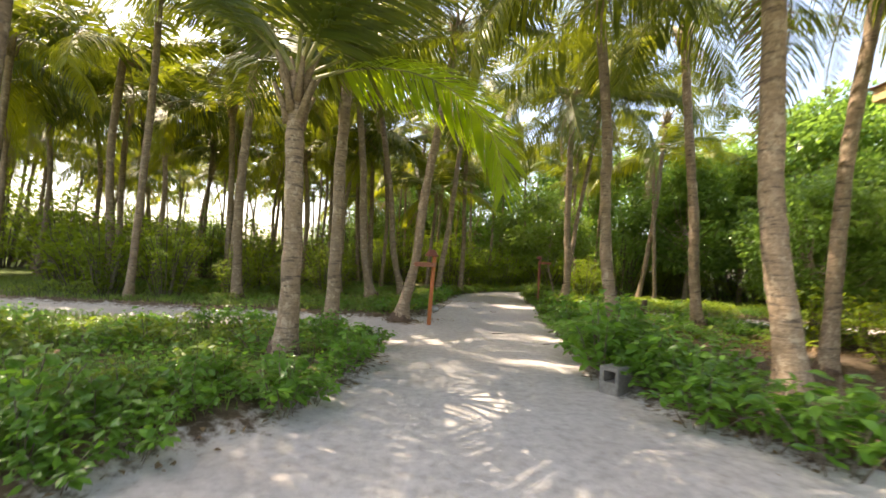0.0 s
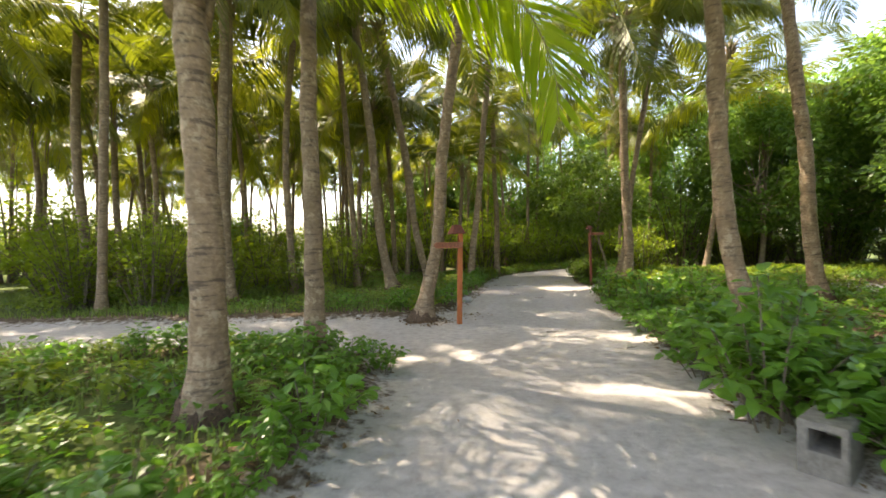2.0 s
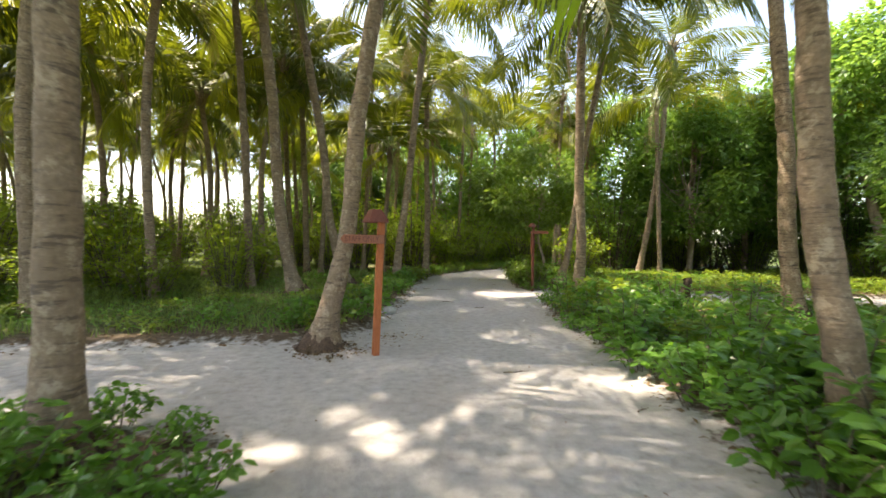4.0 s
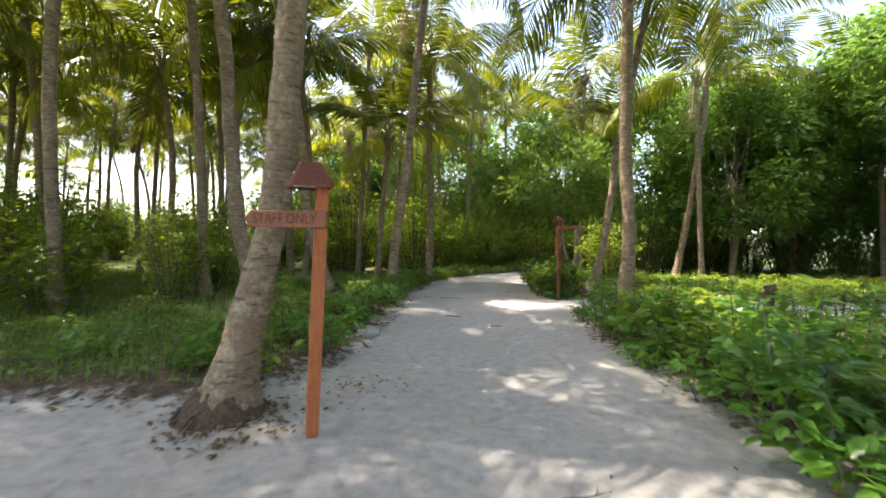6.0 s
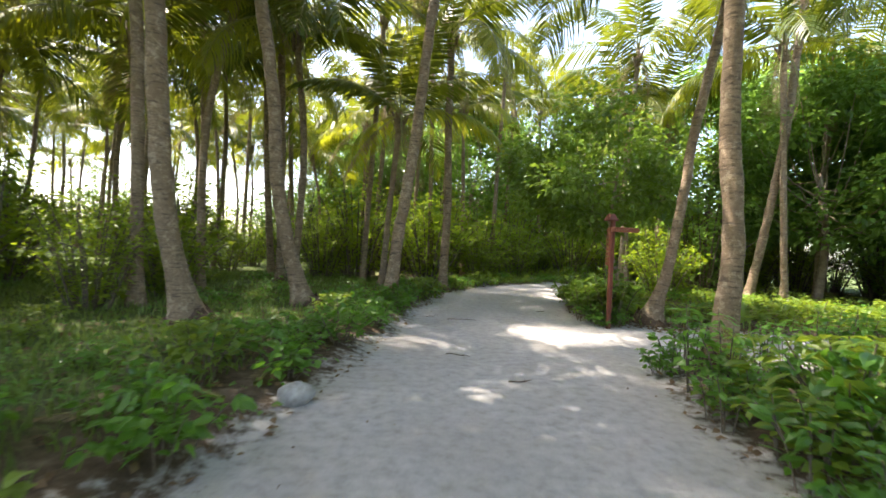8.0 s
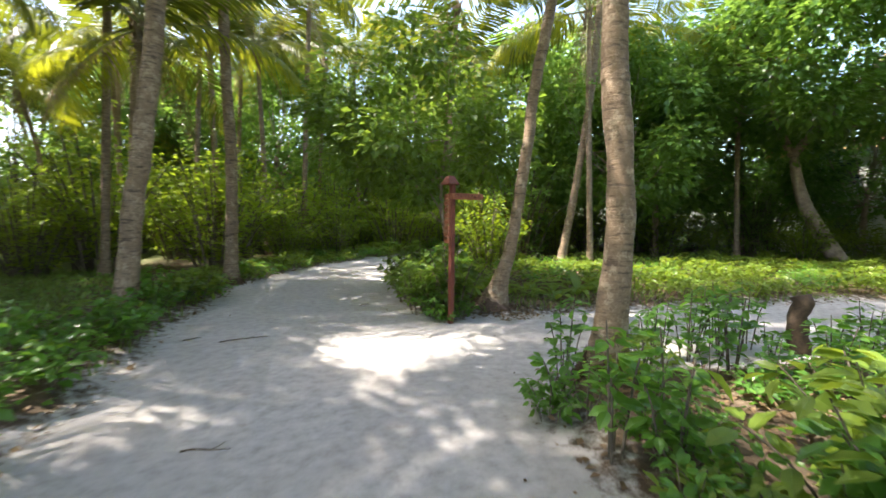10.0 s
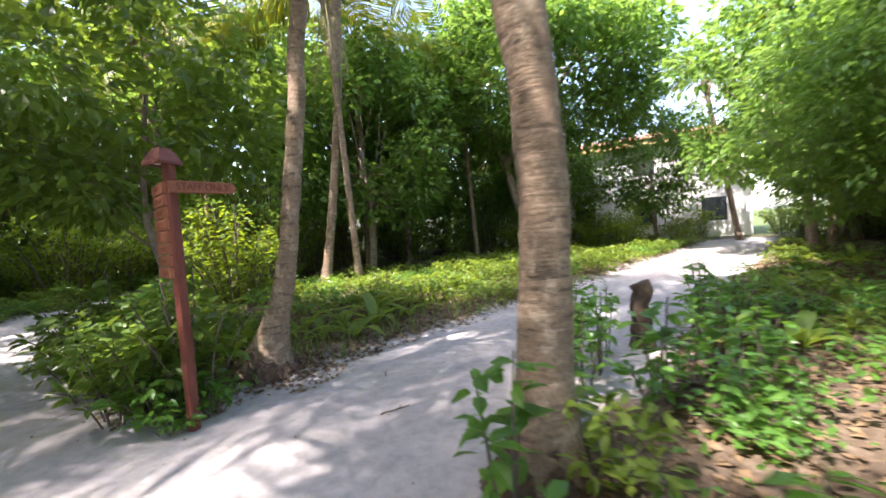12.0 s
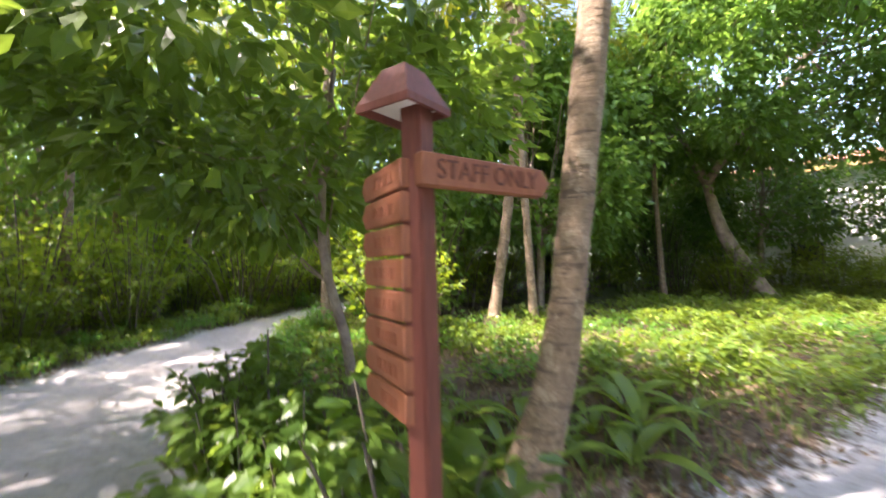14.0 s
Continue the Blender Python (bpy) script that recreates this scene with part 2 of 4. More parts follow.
def tube(points, radii, sides=8, cap=True):
    """Verts and faces of a tube along points."""
    verts, faces = [], []
    pts = [Vector(q) for q in points]
    for i, q in enumerate(pts):
        d = (pts[min(i + 1, len(pts) - 1)] - pts[max(i - 1, 0)]).normalized()
        a = d.cross(Vector((0.31, 0.95, 0.05))).normalized()
        b = d.cross(a)
        for k in range(sides):
            w = 2 * math.pi * k / sides
            verts.append(q + (a * math.cos(w) + b * math.sin(w)) * radii[i])
    for i in range(len(pts) - 1):
        for k in range(sides):
            j = (k + 1) % sides
            faces.append((i * sides + k, i * sides + j, (i + 1) * sides + j, (i + 1) * sides + k))
    if cap:
        faces.append(tuple(range(sides))[::-1])
        faces.append(tuple((len(pts) - 1) * sides + k for k in range(sides)))
    return verts, faces


def curve_through(points, n):
    """n points on a smooth line through the given ones."""
    P = [Vector(q) for q in points]
    out = []
    for i in range(n):
        u = i / (n - 1) * (len(P) - 1)
        k = min(int(u), len(P) - 2)
        f = u - k
        p0, p1, p2, p3 = P[max(k - 1, 0)], P[k], P[k + 1], P[min(k + 2, len(P) - 1)]
        out.append(0.5 * ((2 * p1) + (p2 - p0) * f + (2 * p0 - 5 * p1 + 4 * p2 - p3) * f * f + (3 * p1 - p0 - 3 * p2 + p3) * f ** 3))
    return out


LEAF_V = np.array([(0, 0, 0), (0.22, 0.2, 0.04), (0.22, 0, 0), (0.22, -0.2, 0.04), (0.6, 0.25, 0.02), (0.6, 0, -0.04), (0.6, -0.25, 0.02), (1, 0, -0.16)])
LEAF_F = [(0, 2, 1), (0, 3, 2), (1, 2, 5, 4), (2, 3, 6, 5), (4, 5, 7), (5, 6, 7)]
FAR_V = np.array([(0, 0, 0), (0.45, 0.30, 0.06), (0.5, 0, -0.02), (0.45, -0.30, 0.06), (1, 0, -0.14)])
FAR_F = [(0, 2, 1), (0, 3, 2), (1, 2, 4), (2, 3, 4)]


def leaves(rng, pos, out, size, near=True, droop=0.25):
    """Verts and faces of leaves that start at pos and point along out."""
    V, F = (LEAF_V, LEAF_F) if near else (FAR_V, FAR_F)
    n = len(pos)
    u = out + rng.normal(0, 0.25, (n, 3))
    u[:, 2] -= droop
    u /= np.linalg.norm(u, axis=1)[:, None]
    up = np.tile((0.0, 0.0, 1.0), (n, 1)) + rng.normal(0, 0.35, (n, 3))
    v = np.cross(up, u)
    v /= np.linalg.norm(v, axis=1)[:, None] + 1e-9
    w = np.cross(u, v)
    s = (size * rng.uniform(0.65, 1.25, n))[:, None, None]
    verts = pos[:, None, :] + s * (V[None, :, 0:1] * u[:, None] + V[None, :, 1:2] * v[:, None] + V[None, :, 2:3] * w[:, None])
    faces = [tuple(k + i * len(V) for k in f) for i in range(n) for f in F]
    return verts.reshape(-1, 3), faces


def joined(*pieces):
    """Joins (verts, faces, material index) into one mesh's lists."""
    V, F, I = [], [], []
    for v, f, i in pieces:
        o = len(V)
        V.extend(map(tuple, v))
        F.extend(tuple(k + o for k in q) for q in f)
        I.extend([i] * len(f))
    return V, F, I


# ---- plan of the paths (sandy ground) ----
WEST_EDGE = [(-3.2, -6), (-2.7, 0.5), (-1.95, 2.7), (-1.5, 3.5), (-0.95, 5.0), (-0.8, 6.4), (-1.15, 8.0), (-2.6, 8.55), (-5, 8.45), (-9, 8.4), (-16, 8.0),
        (-16, 10.2), (-9, 10.3), (-5, 10.4), (-2.9, 10.75), (-1.4, 10.75), (-0.65, 11.25), (-0.2, 12.1), (0.1, 14.2), (0.45, 16.4), (0.75, 19), (1.3, 22), (3.2, 25.6), (6, 28.6), (9.5, 31.2), (15, 34)]
EAST_EDGE = [(17, 32.6), (11, 30), (7.7, 27.0), (5.4, 23), (4.5, 20.8), (4.1, 19.2), (3.95, 18.2), (4.25, 17.6), (5.0, 17.7), (6.0, 17.55), (8.1, 16.95), (12.1, 16.15), (16.2, 15.4), (26, 13.4),
        (26, 11.2), (16, 12.8), (11.6, 13.75), (9, 14.25), (7, 14.5), (5.4, 14.95), (4.1, 15.4), (3.4, 14.5), (3.15, 13.2), (2.95, 12), (2.9, 10.6), (2.8, 9.6), (2.47, 8.5), (2.28, 7), (2.12, 5.9), (2.2, 5.0), (2.45, 4.0), (2.9, 3.4), (3.4, 0.5), (4.0, -6)]
MAIN = WEST_EDGE + EAST_EDGE


def inside_distance(X, Y):
    """Signed distance to the path's outline: positive on the sand."""
    P = np.array(MAIN)
    best = np.full(X.shape, 1e9)
    odd = np.zeros(X.shape, bool)
    for a, b in zip(P, np.roll(P, -1, 0)):
        d = b - a
        k = np.clip(((X - a[0]) * d[0] + (Y - a[1]) * d[1]) / (d @ d), 0, 1)
        best = np.minimum(best, np.hypot(X - a[0] - k * d[0], Y - a[1] - k * d[1]))
        cross = (a[1] > Y) != (b[1] > Y)
        xi = a[0] + (Y - a[1]) / (d[1] if d[1] else 1e-9) * d[0]
        odd ^= cross & (X < xi)
    return np.where(odd, best, -best)


def grid_noise(X, Y, scale, seed):
    a = np.zeros(X.shape)
    r = np.random.default_rng(seed)
    for k in range(7):
        w = r.uniform(0.5, 2.2) / scale
        t, ph = r.uniform(0, 6.28), r.uniform(0, 6.28)
        a += np.sin(w * (X * math.cos(t) + Y * math.sin(t)) + ph + 1.3 * np.sin(w * 0.6 * (Y * math.cos(t) - X * math.sin(t))))
    return a / 7


def height(X, Y):
    X, Y = np.asarray(X, float), np.asarray(Y, float)
    d = inside_distance(X, Y)
    rise = np.clip(-d / 0.45, 0, 1)
    return 0.085 * rise * rise * (3 - 2 * rise) + 0.018 * grid_noise(X, Y, 0.55, 3) + 0.05 * rise * grid_noise(X, Y, 1.8, 4) + 0.012 * grid_noise(X, Y, 0.16, 5)


def on_ground(x, y):
    return float(height(np.array([x]), np.array([y]))[0])


# ---- ground ----
def build_ground():
    out = np.array([1, 2, 4, 8, 16, 35, 80, 200, 500.0])
    xs = np.concatenate([-15 - out[::-1], np.arange(-15, 25.01, 0.14), 25 + out])
    ys = np.concatenate([-5 - out[::-1], np.arange(-5, 34.01, 0.14), 34 + out])
    X, Y = np.meshgrid(xs, ys)
    Z = height(X, Y)
    nx, ny = len(xs), len(ys)
    verts = np.stack([X, Y, Z], -1).reshape(-1, 3)
    i = np.arange(nx * ny).reshape(ny, nx)
    faces = np.stack([i[:-1, :-1], i[:-1, 1:], i[1:, 1:], i[1:, :-1]], -1).reshape(-1, 4)
    me = mesh_of("ground", verts, faces, [GROUND])
    d = inside_distance(X, Y) + 0.16 * grid_noise(X, Y, 0.3, 8)
    for name, val in (("sandy", np.clip(0.58 + d * 0.75 + 0.12 * grid_noise(X, Y, 0.12, 9), 0, 1)), ("grassy", np.clip(np.maximum((-0.6 - X) / 1.5, np.hypot(X - 5, Y - 14) / 6 - 2.2), 0, 1) * np.clip((-d - 0.5), 0, 1))):
        a = me.attributes.new(name, "FLOAT", "POINT")
        a.data.foreach_set("value", val.reshape(-1).astype(np.float32))
    tagged(new("ground", me), "white coral sand paths through brown leafy soil", "ground", kind="structure")


build_ground()


# ---- palms ----
def frond_mesh(name, seed, length, bend, pairs, material, hang=0.5, width=1.0, near=True):
    """A feather leaf along +x: rib and two rows of leaflets; bend: degrees it curves down from base to tip."""
    rng = np.random.default_rng(seed)
    n = 14
    pts, q, ang = [], Vector((0, 0, 0)), 0.0
    for i in range(n):
        pts.append(q.copy())
        ang = -radians(bend) * ((i + 1) / n) ** 1.4
        q = q + Vector((math.cos(ang), 0, math.sin(ang))) * (length / (n - 1))
    rad = [0.026 * (1 - 0.9 * i / (n - 1)) + 0.002 for i in range(n)]
    rad[0] = 0.05
    rib = tube(pts, rad, 5 if near else 3, False)
    V, F = [], []
    for k in range(pairs):
        u = 0.16 + 0.84 * k / (pairs - 1)
        f = u * (n - 1)
        j = min(int(f), n - 2)
        at = pts[j].lerp(pts[j + 1], f - j)
        d = (pts[j + 1] - pts[j]).normalized()
        up = d.cross(Vector((0, -1, 0)))
        ln = length * 0.27 * width * (math.sin(math.pi * (0.12 + 0.80 * u)) ** 0.7) * rng.uniform(0.85, 1.1)
        for side in (1, -1):
            if rng.random() < 0.05:
                continue
            fw = 0.55 + 0.5 * u + rng.normal(0, 0.08)
            w = d * math.cos(1.35 - 0.55 * u + rng.normal(0, 0.07)) + Vector((0, side, 0)) * math.sin(1.35 - 0.55 * u) + up * 0.12
            w.normalize()
            wid = 0.024 * (1 if near else 1.9) * rng.uniform(0.8, 1.2) * width
            b = d * wid
            drop = hang * rng.uniform(0.7, 1.3)
            p1 = at + w * ln * 0.4 + Vector((0, 0, -drop * ln * 0.10))
            p2 = at + w * ln * 0.75 * (1 - 0.15 * drop) + Vector((0, 0, -drop * ln * 0.36))
            p3 = at + w * ln * (1 - 0.32 * drop) + Vector((0, 0, -drop * ln * 0.75))
            o = len(V)
            V += [at - b * 0.5, at + b * 0.5, p1 - b, p1 + b, p2 - b * 0.8, p2 + b * 0.8, p3]
            F += [(o, o + 1, o + 3, o + 2), (o + 2, o + 3, o + 5, o + 4), (o + 4, o + 5, o + 6)]
    v, f, i = joined((rib[0], rib[1], 1), (V, F, 0))
    return mesh_of(name, v, f, [material, RACHIS], i)


FRONDS = [frond_mesh("frond", 11, 3.7, 55, 62, PALM_LEAF, 0.5), frond_mesh("frond", 12, 3.9, 80, 64, PALM_LEAF, 0.8),
          frond_mesh("frond", 13, 3.4, 30, 58, PALM_LEAF, 0.35), frond_mesh("frond", 14, 4.1, 100, 66, PALM_LEAF, 1.0)]
FAR_FRONDS = [frond_mesh("frond", 21, 3.5, 60, 30, PALM_LEAF, 0.6, 1.0, False), frond_mesh("frond", 22, 3.8, 88, 32, PALM_LEAF, 0.9, 1.0, False),
              frond_mesh("frond", 23, 3.2, 30, 28, PALM_LEAF, 0.4, 1.0, False)]
# lighter palm leaf: sunlight is put into this colour, as other crowns shade the frond
SUNLIT_LEAF = leaf_material("sunlit_young_palm_leaf", (0.15, 0.24, 0.02), (0.30, 0.42, 0.03), (0.66, 0.86, 0.02), 0.62, 0.4)
YELLOW_FROND = frond_mesh("frond", 31, 3.6, 80, 64, PALM_YELLOW, 0.9)
DRY_FROND = frond_mesh("frond", 32, 2.7, 38, 44, PALM_DRY, 0.55, 0.5)


def palm(base, spine, dia, top, fronds=15, near=True, lean_out=0.0, seed=0, label="", dry=1, yellow=1, size=1.0, flare=1.7, up=0):
    """Coconut palm. spine: (dx, dy, z) points of the trunk above its base; top: height at which the leaves start."""
    rng = np.random.default_rng(seed + 500)
    x, y = base
    z = on_ground(x, y)
    e = thing("coconut_palm", label or ("tall coconut palm with ringed grey trunk beside the sand path" if near else "slender coconut palm with green crown in the grove"), "palm tree", (x, y, z), group="palms of the grove")
    ctrl = [(0, 0, -0.15)] + [q for q in spine if q[2] < top - 0.3]
    last = spine[-1]
    k = top / last[2] if last[2] > 0.1 else 1
    ctrl.append((last[0] * k, last[1] * k, top))
    step = 0.045 if near else 0.25
    n = int(top / step)
    pts = curve_through(ctrl, n)
    rad = []
    for i, q in enumerate(pts):
        r = dia / 2 * (1 - 0.22 * i / n)
        r *= 1 + (flare - 1) * math.exp(-max(q.z, 0) / 0.28)
        if near:
            ring = (q.z * 9 + 0.35 * math.sin(q.z * 2.1 + seed)) % 1.0
            r *= 1 + 0.035 * (ring ** 3) + rng.normal(0, 0.006)
        rad.append(r)
    v, f = tube(pts, rad, 14 if near else 7)
    v = [p + Vector((noise.noise(p * 3.1 + Vector((seed, 0, 0))), noise.noise(p * 3.3 + Vector((0, seed, 9))), 0)) * dia * 0.07 for p in v]
    child("trunk", mesh_of("trunk", v, f, [BARK]), e)
    if near:
        # mat of root fibre round the foot, with single roots over it
        prof = [(0.30, 1.02), (0.22, 1.10), (0.12, 1.12), (0.05, 1.14), (-0.06, 1.22)]
        rings, F = [], []
        for zz, k in prof:
            core = dia / 2 * (1 + (flare - 1) * math.exp(-max(zz, 0) / 0.28))
            for q in range(28):
                w = 6.2832 * q / 28
                rr = core * k * (0.94 + 0.16 * noise.noise(Vector((math.cos(w) * 2.6, math.sin(w) * 2.6, zz * 5 + seed))) + 0.05 * rng.random())
                rings.append((rr * math.cos(w), rr * math.sin(w), zz * (0.55 + 0.7 * abs(noise.noise(Vector((math.cos(w) * 2, math.sin(w) * 2, seed)))))))
        for r0 in range(4):
            for q in range(28):
                j = (q + 1) % 28
                F.append((r0 * 28 + q, r0 * 28 + 28 + q, r0 * 28 + 28 + j, r0 * 28 + j))
        child("root_mat", mesh_of("root_mat", rings, F, [ROOT]), e, None, "dark brown mat of root fibre")
        for i in range(18):
            a = i * 0.349 + rng.uniform(-0.15, 0.15)
            r0, r1 = dia / 2 * flare * 0.92, dia / 2 * flare * rng.uniform(1.08, 1.3)
            c, s2 = math.cos(a), math.sin(a)
            v, f = tube([(c * r0, s2 * r0, rng.uniform(0.02, 0.09)), (c * r1, s2 * r1, 0.0), (c * r1 * 1.12, s2 * r1 * 1.12, -0.08)], [0.010, 0.009, 0.006], 4, False)
            child("root", mesh_of("root", v, f, [ROOT]), e)
    tip = pts[-1]
    d = (pts[-1] - pts[-4]).normalized()
    # sheaths of old leaves
    sv = []
    for i in range(12 if near else 5):
        a = i * 2.4 + seed
        o = Vector((math.cos(a), math.sin(a), 0))
        b = tip - d * (0.75 - 0.05 * i) + o * dia * 0.36
        t = tube([b, b + o * 0.06 + d * 0.25, b + o * 0.2 + d * 0.52], [0.07, 0.05, 0.028], 5)
        sv.append((t[0], t[1], 0))
    v, f, i = joined(*sv)
    child("crown_shaft", mesh_of("crown_shaft", v, f, [FIBRE]), e)
    pool = FRONDS if near else FAR_FRONDS
    for i in range(fronds):
        a = i * 137.5 + rng.uniform(-18, 18) + seed * 31
        u = i / fronds
        tilt = -68 + (85 - up) * u + rng.uniform(-9, 9)  # upright in the middle, hanging at the rim
        me = pool[int(rng.integers(len(pool)))]
        s = size * rng.uniform(0.85, 1.12)
        if i >= fronds - dry:
            me, tilt = DRY_FROND, rng.uniform(35, 70)
        elif i >= fronds - dry - yellow:
            me = YELLOW_FROND
        m = Matrix.Translation(tip - d * 0.1) @ pose(0, 0, 0, rng.uniform(-20, 20), tilt, a) @ Matrix.Diagonal((s, s, s, 1))
        child("frond", me, e, m)
    return e


# base, trunk line, diameter, leaf height
young = palm((-2.12, 5.6), [(0.03, 0, 0.6), (0.01, 0, 1.7), (-0.06, -0.03, 3.2)], 0.275, 3.85, 11, seed=1, dry=0, yellow=0, up=52, label="young coconut palm with low crown and purplish-grey ringed trunk")
palm((3.58, 4.11), [(-0.08, 0.07, 0.8), (-0.17, 0.15, 1.8), (-0.21, 0.19, 2.7), (-0.22, 0.2, 4.6)], 0.27, 5.9, 22, seed=2, flare=2.5)
palm((-1.98, 7.57), [(0.0, 0, 1.7), (-0.03, 0, 3.1), (-0.01, 0, 4.5)], 0.23, 8.8, 13, seed=3, size=1.05, yellow=0, label="dark slender coconut palm at the edge of the side path")
palm((-0.99, 10.66), [(0.10, 0.03, 0.47), (0.26, 0.08, 1.2), (0.36, 0.1, 1.95), (0.42, 0.12, 2.95), (0.48, 0.14, 3.5)], 0.26, 8.0, 19, seed=4, yellow=0, dry=0, flare=2.3, label="leaning coconut palm with flared root skirt behind the signpost")
palm((3.19, 7.36), [(-0.12, 0.08, 0.7), (-0.25, 0.15, 1.6), (-0.30, 0.19, 2.9), (-0.33, 0.2, 4.1)], 0.22, 7.5, 17, seed=5, dry=0, flare=1.9)
palm((7.55, 12.05), [(-0.11, 0.11, 1.5), (-0.15, 0.16, 3.3), (-0.28, 0.25, 5.2)], 0.30, 9.0, 15, seed=6, dry=1, flare=1.9)
palm((4.51, 14.94), [(0.03, -0.03, 0.6), (0.04, -0.07, 1.2), (0.03, -0.07, 1.8), (0.0, 0.0, 2.6), (-0.01, 0.02, 3.2)], 0.265, 7.9, 19, seed=7, size=1.05, yellow=0, flare=1.9, label="coconut palm with brown ringed trunk at the fork")
palm((5.24, 18.13), [(0.13, -0.11, 0.45), (0.22, -0.2, 0.9), (0.32, -0.28, 1.7), (0.44, -0.37, 2.8), (0.53, -0.44, 3.8)], 0.21, 8.7, 20, seed=8, yellow=0, flare=2.9, label="leaning coconut palm with mossy flared base beside the signpost")
palm((11.2, 23.4), [(0.36, -0.33, 2.9), (0.62, -0.56, 5.7), (0.8, -0.7, 9)], 0.26, 10.4, 13, seed=9)
palm((0.0, 19.3), [(0.12, 0.01, 1.4), (0.25, 0.02, 2.3), (0.44, 0.03, 4.0), (0.62, 0.05, 6.2)], 0.27, 10.0, 18, seed=10, size=1.15, label="leaning coconut palm with pale trunk among shrubs")
palm((-2.5, 16.0), [(-0.33, -0.15, 1.47), (-0.50, -0.23, 3.3), (-0.62, -0.28, 5.1)], 0.29, 9.2, 12, seed=11, flare=2.2, label="coconut palm with dark foot in the grove")
palm((-1.45, 18.0), [(-0.36, -0.14, 1.15), (-0.60, -0.22, 2.4), (-0.80, -0.26, 4.4)], 0.27, 9.4, 14, seed=12, flare=2.2)
palm((-3.6, 22.6), [(-0.15, 0, 4.0), (-0.3, 0, 7)], 0.24, 8.4, 9, seed=13)
palm((1.25, 22.6), [(0.04, 0, 2.7), (-0.04, 0, 4.7)], 0.26, 8.0, 14, seed=14)
palm((-6.0, 12.6), [(-0.15, 0, 3), (-0.05, 0, 6)], 0.27, 8.6, 14, seed=15)
palm((-8.0, 16.0), [(-0.1, 0, 4), (-0.3, 0, 7)], 0.24, 7.3, 13, near=False, seed=16)
palm((-13.5, 18), [(-0.2, 0, 4), (-0.2, 0, 8)], 0.26, 8.2, 13, near=False, seed=17)
palm((-9.9, 12.9), [(-0.4, 0, 4), (-0.3, 0, 7)], 0.24, 7.4, 13, near=False, seed=18)
palm((6.2, 6.6), [(0.15, -0.1, 3.3), (0.4, -0.3, 6)], 0.22, 7.4, 13, seed=20)
palm((-4.5, 24.3), [(-0.3, 0, 3.2), (-0.45, 0, 6)], 0.24, 7.6, 13, near=False, seed=21)
palm((-5.2, 28.6), [(-0.4, 0, 6), (-0.5, 0, 8)], 0.22, 8.0, 12, near=False, seed=22)
palm((25.5, 12.4), [(-0.3, 0.6, 4), (-0.4, 0.9, 6)], 0.24, 7.2, 12, near=False, seed=23)
palm((19.5, 10.6), [(0, -0.2, 3), (0, -0.3, 6)], 0.22, 6.6, 12, near=False, seed=24)
# the bright frond that hangs over the path; its sunlit look is in the colour
child("frond", frond_mesh("frond", 33, 4.2, 135, 96, SUNLIT_LEAF, 0.35, 1.12), young, Matrix.Translation((-0.06, 0.0, 3.7)) @ pose(0, 0, 0, 0, -35, 17), "bright yellow-green frond with sunlight put into its colour")

prng = random.Random(5)
taken = [(-1.78, 4.75), (-5.5, 11.9), (-7.4, 15), (-9.9, 12.9), (-2, 14.7), (-1.3, 17.6), (-1.6, 19.5), (-4.5, 24.3), (1, 23.2), (-5.2, 28.6)]
count = 0
for trial in range(900):
    x, y = prng.uniform(-30, 4), prng.uniform(11.5, 46)
    if float(inside_distance(np.array([x]), np.array([y]))[0]) > -1.2 or (x > -3 and y > 21) or (x > -7 and 24 < y < 33):
        continue
    if min(math.hypot(x - a, y - b) for a, b in taken) < 2.1:
        continue
    taken.append((x, y))
    h = prng.uniform(6.2, 10.6)
    palm((x, y), [(prng.uniform(-0.4, 0.4), prng.uniform(-0.3, 0.3), h * 0.5), (prng.uniform(-0.6, 0.6), prng.uniform(-0.4, 0.4), h * 0.9)], prng.uniform(0.16, 0.22), h, 16, near=False, seed=100 + count, dry=2, yellow=2)
    count += 1
    if count >= 66:
        break
# palms behind and beside the walker that close the canopy; some added unseen to shade the sand
for k, (x, y, h) in enumerate([(-4.8, 4.0, 7.4), (-8.4, 11.5, 14.0), (-8.6, 7.3, 9.4), (-11.2, 6.9, 10.0), (-6.9, 13.9, 8.6), (-3.6, -2.2, 7.2), (1.5, -7.5, 7.5), (5.6, 1.2, 7.5), (7.4, 3.6, 8.0), (-2.9, 21.6, 7.2), (9.8, 4.6, 7.8), (-11, 16.4, 7.2), (-12.4, 22, 7.4), (-6.6, 20.4, 6.6), (-10.2, 26, 7.4), (-14.2, 13.4, 6.6), (-12.6, 11.6, 7.2), (-16, 17, 7.2)]):
    palm((x, y), [(0.1, 0.1, h * 0.5), (0.2 * (-1) ** k, 0.1, h * 0.9)], 0.2, h, 17, near=False, seed=200 + k, yellow=2)
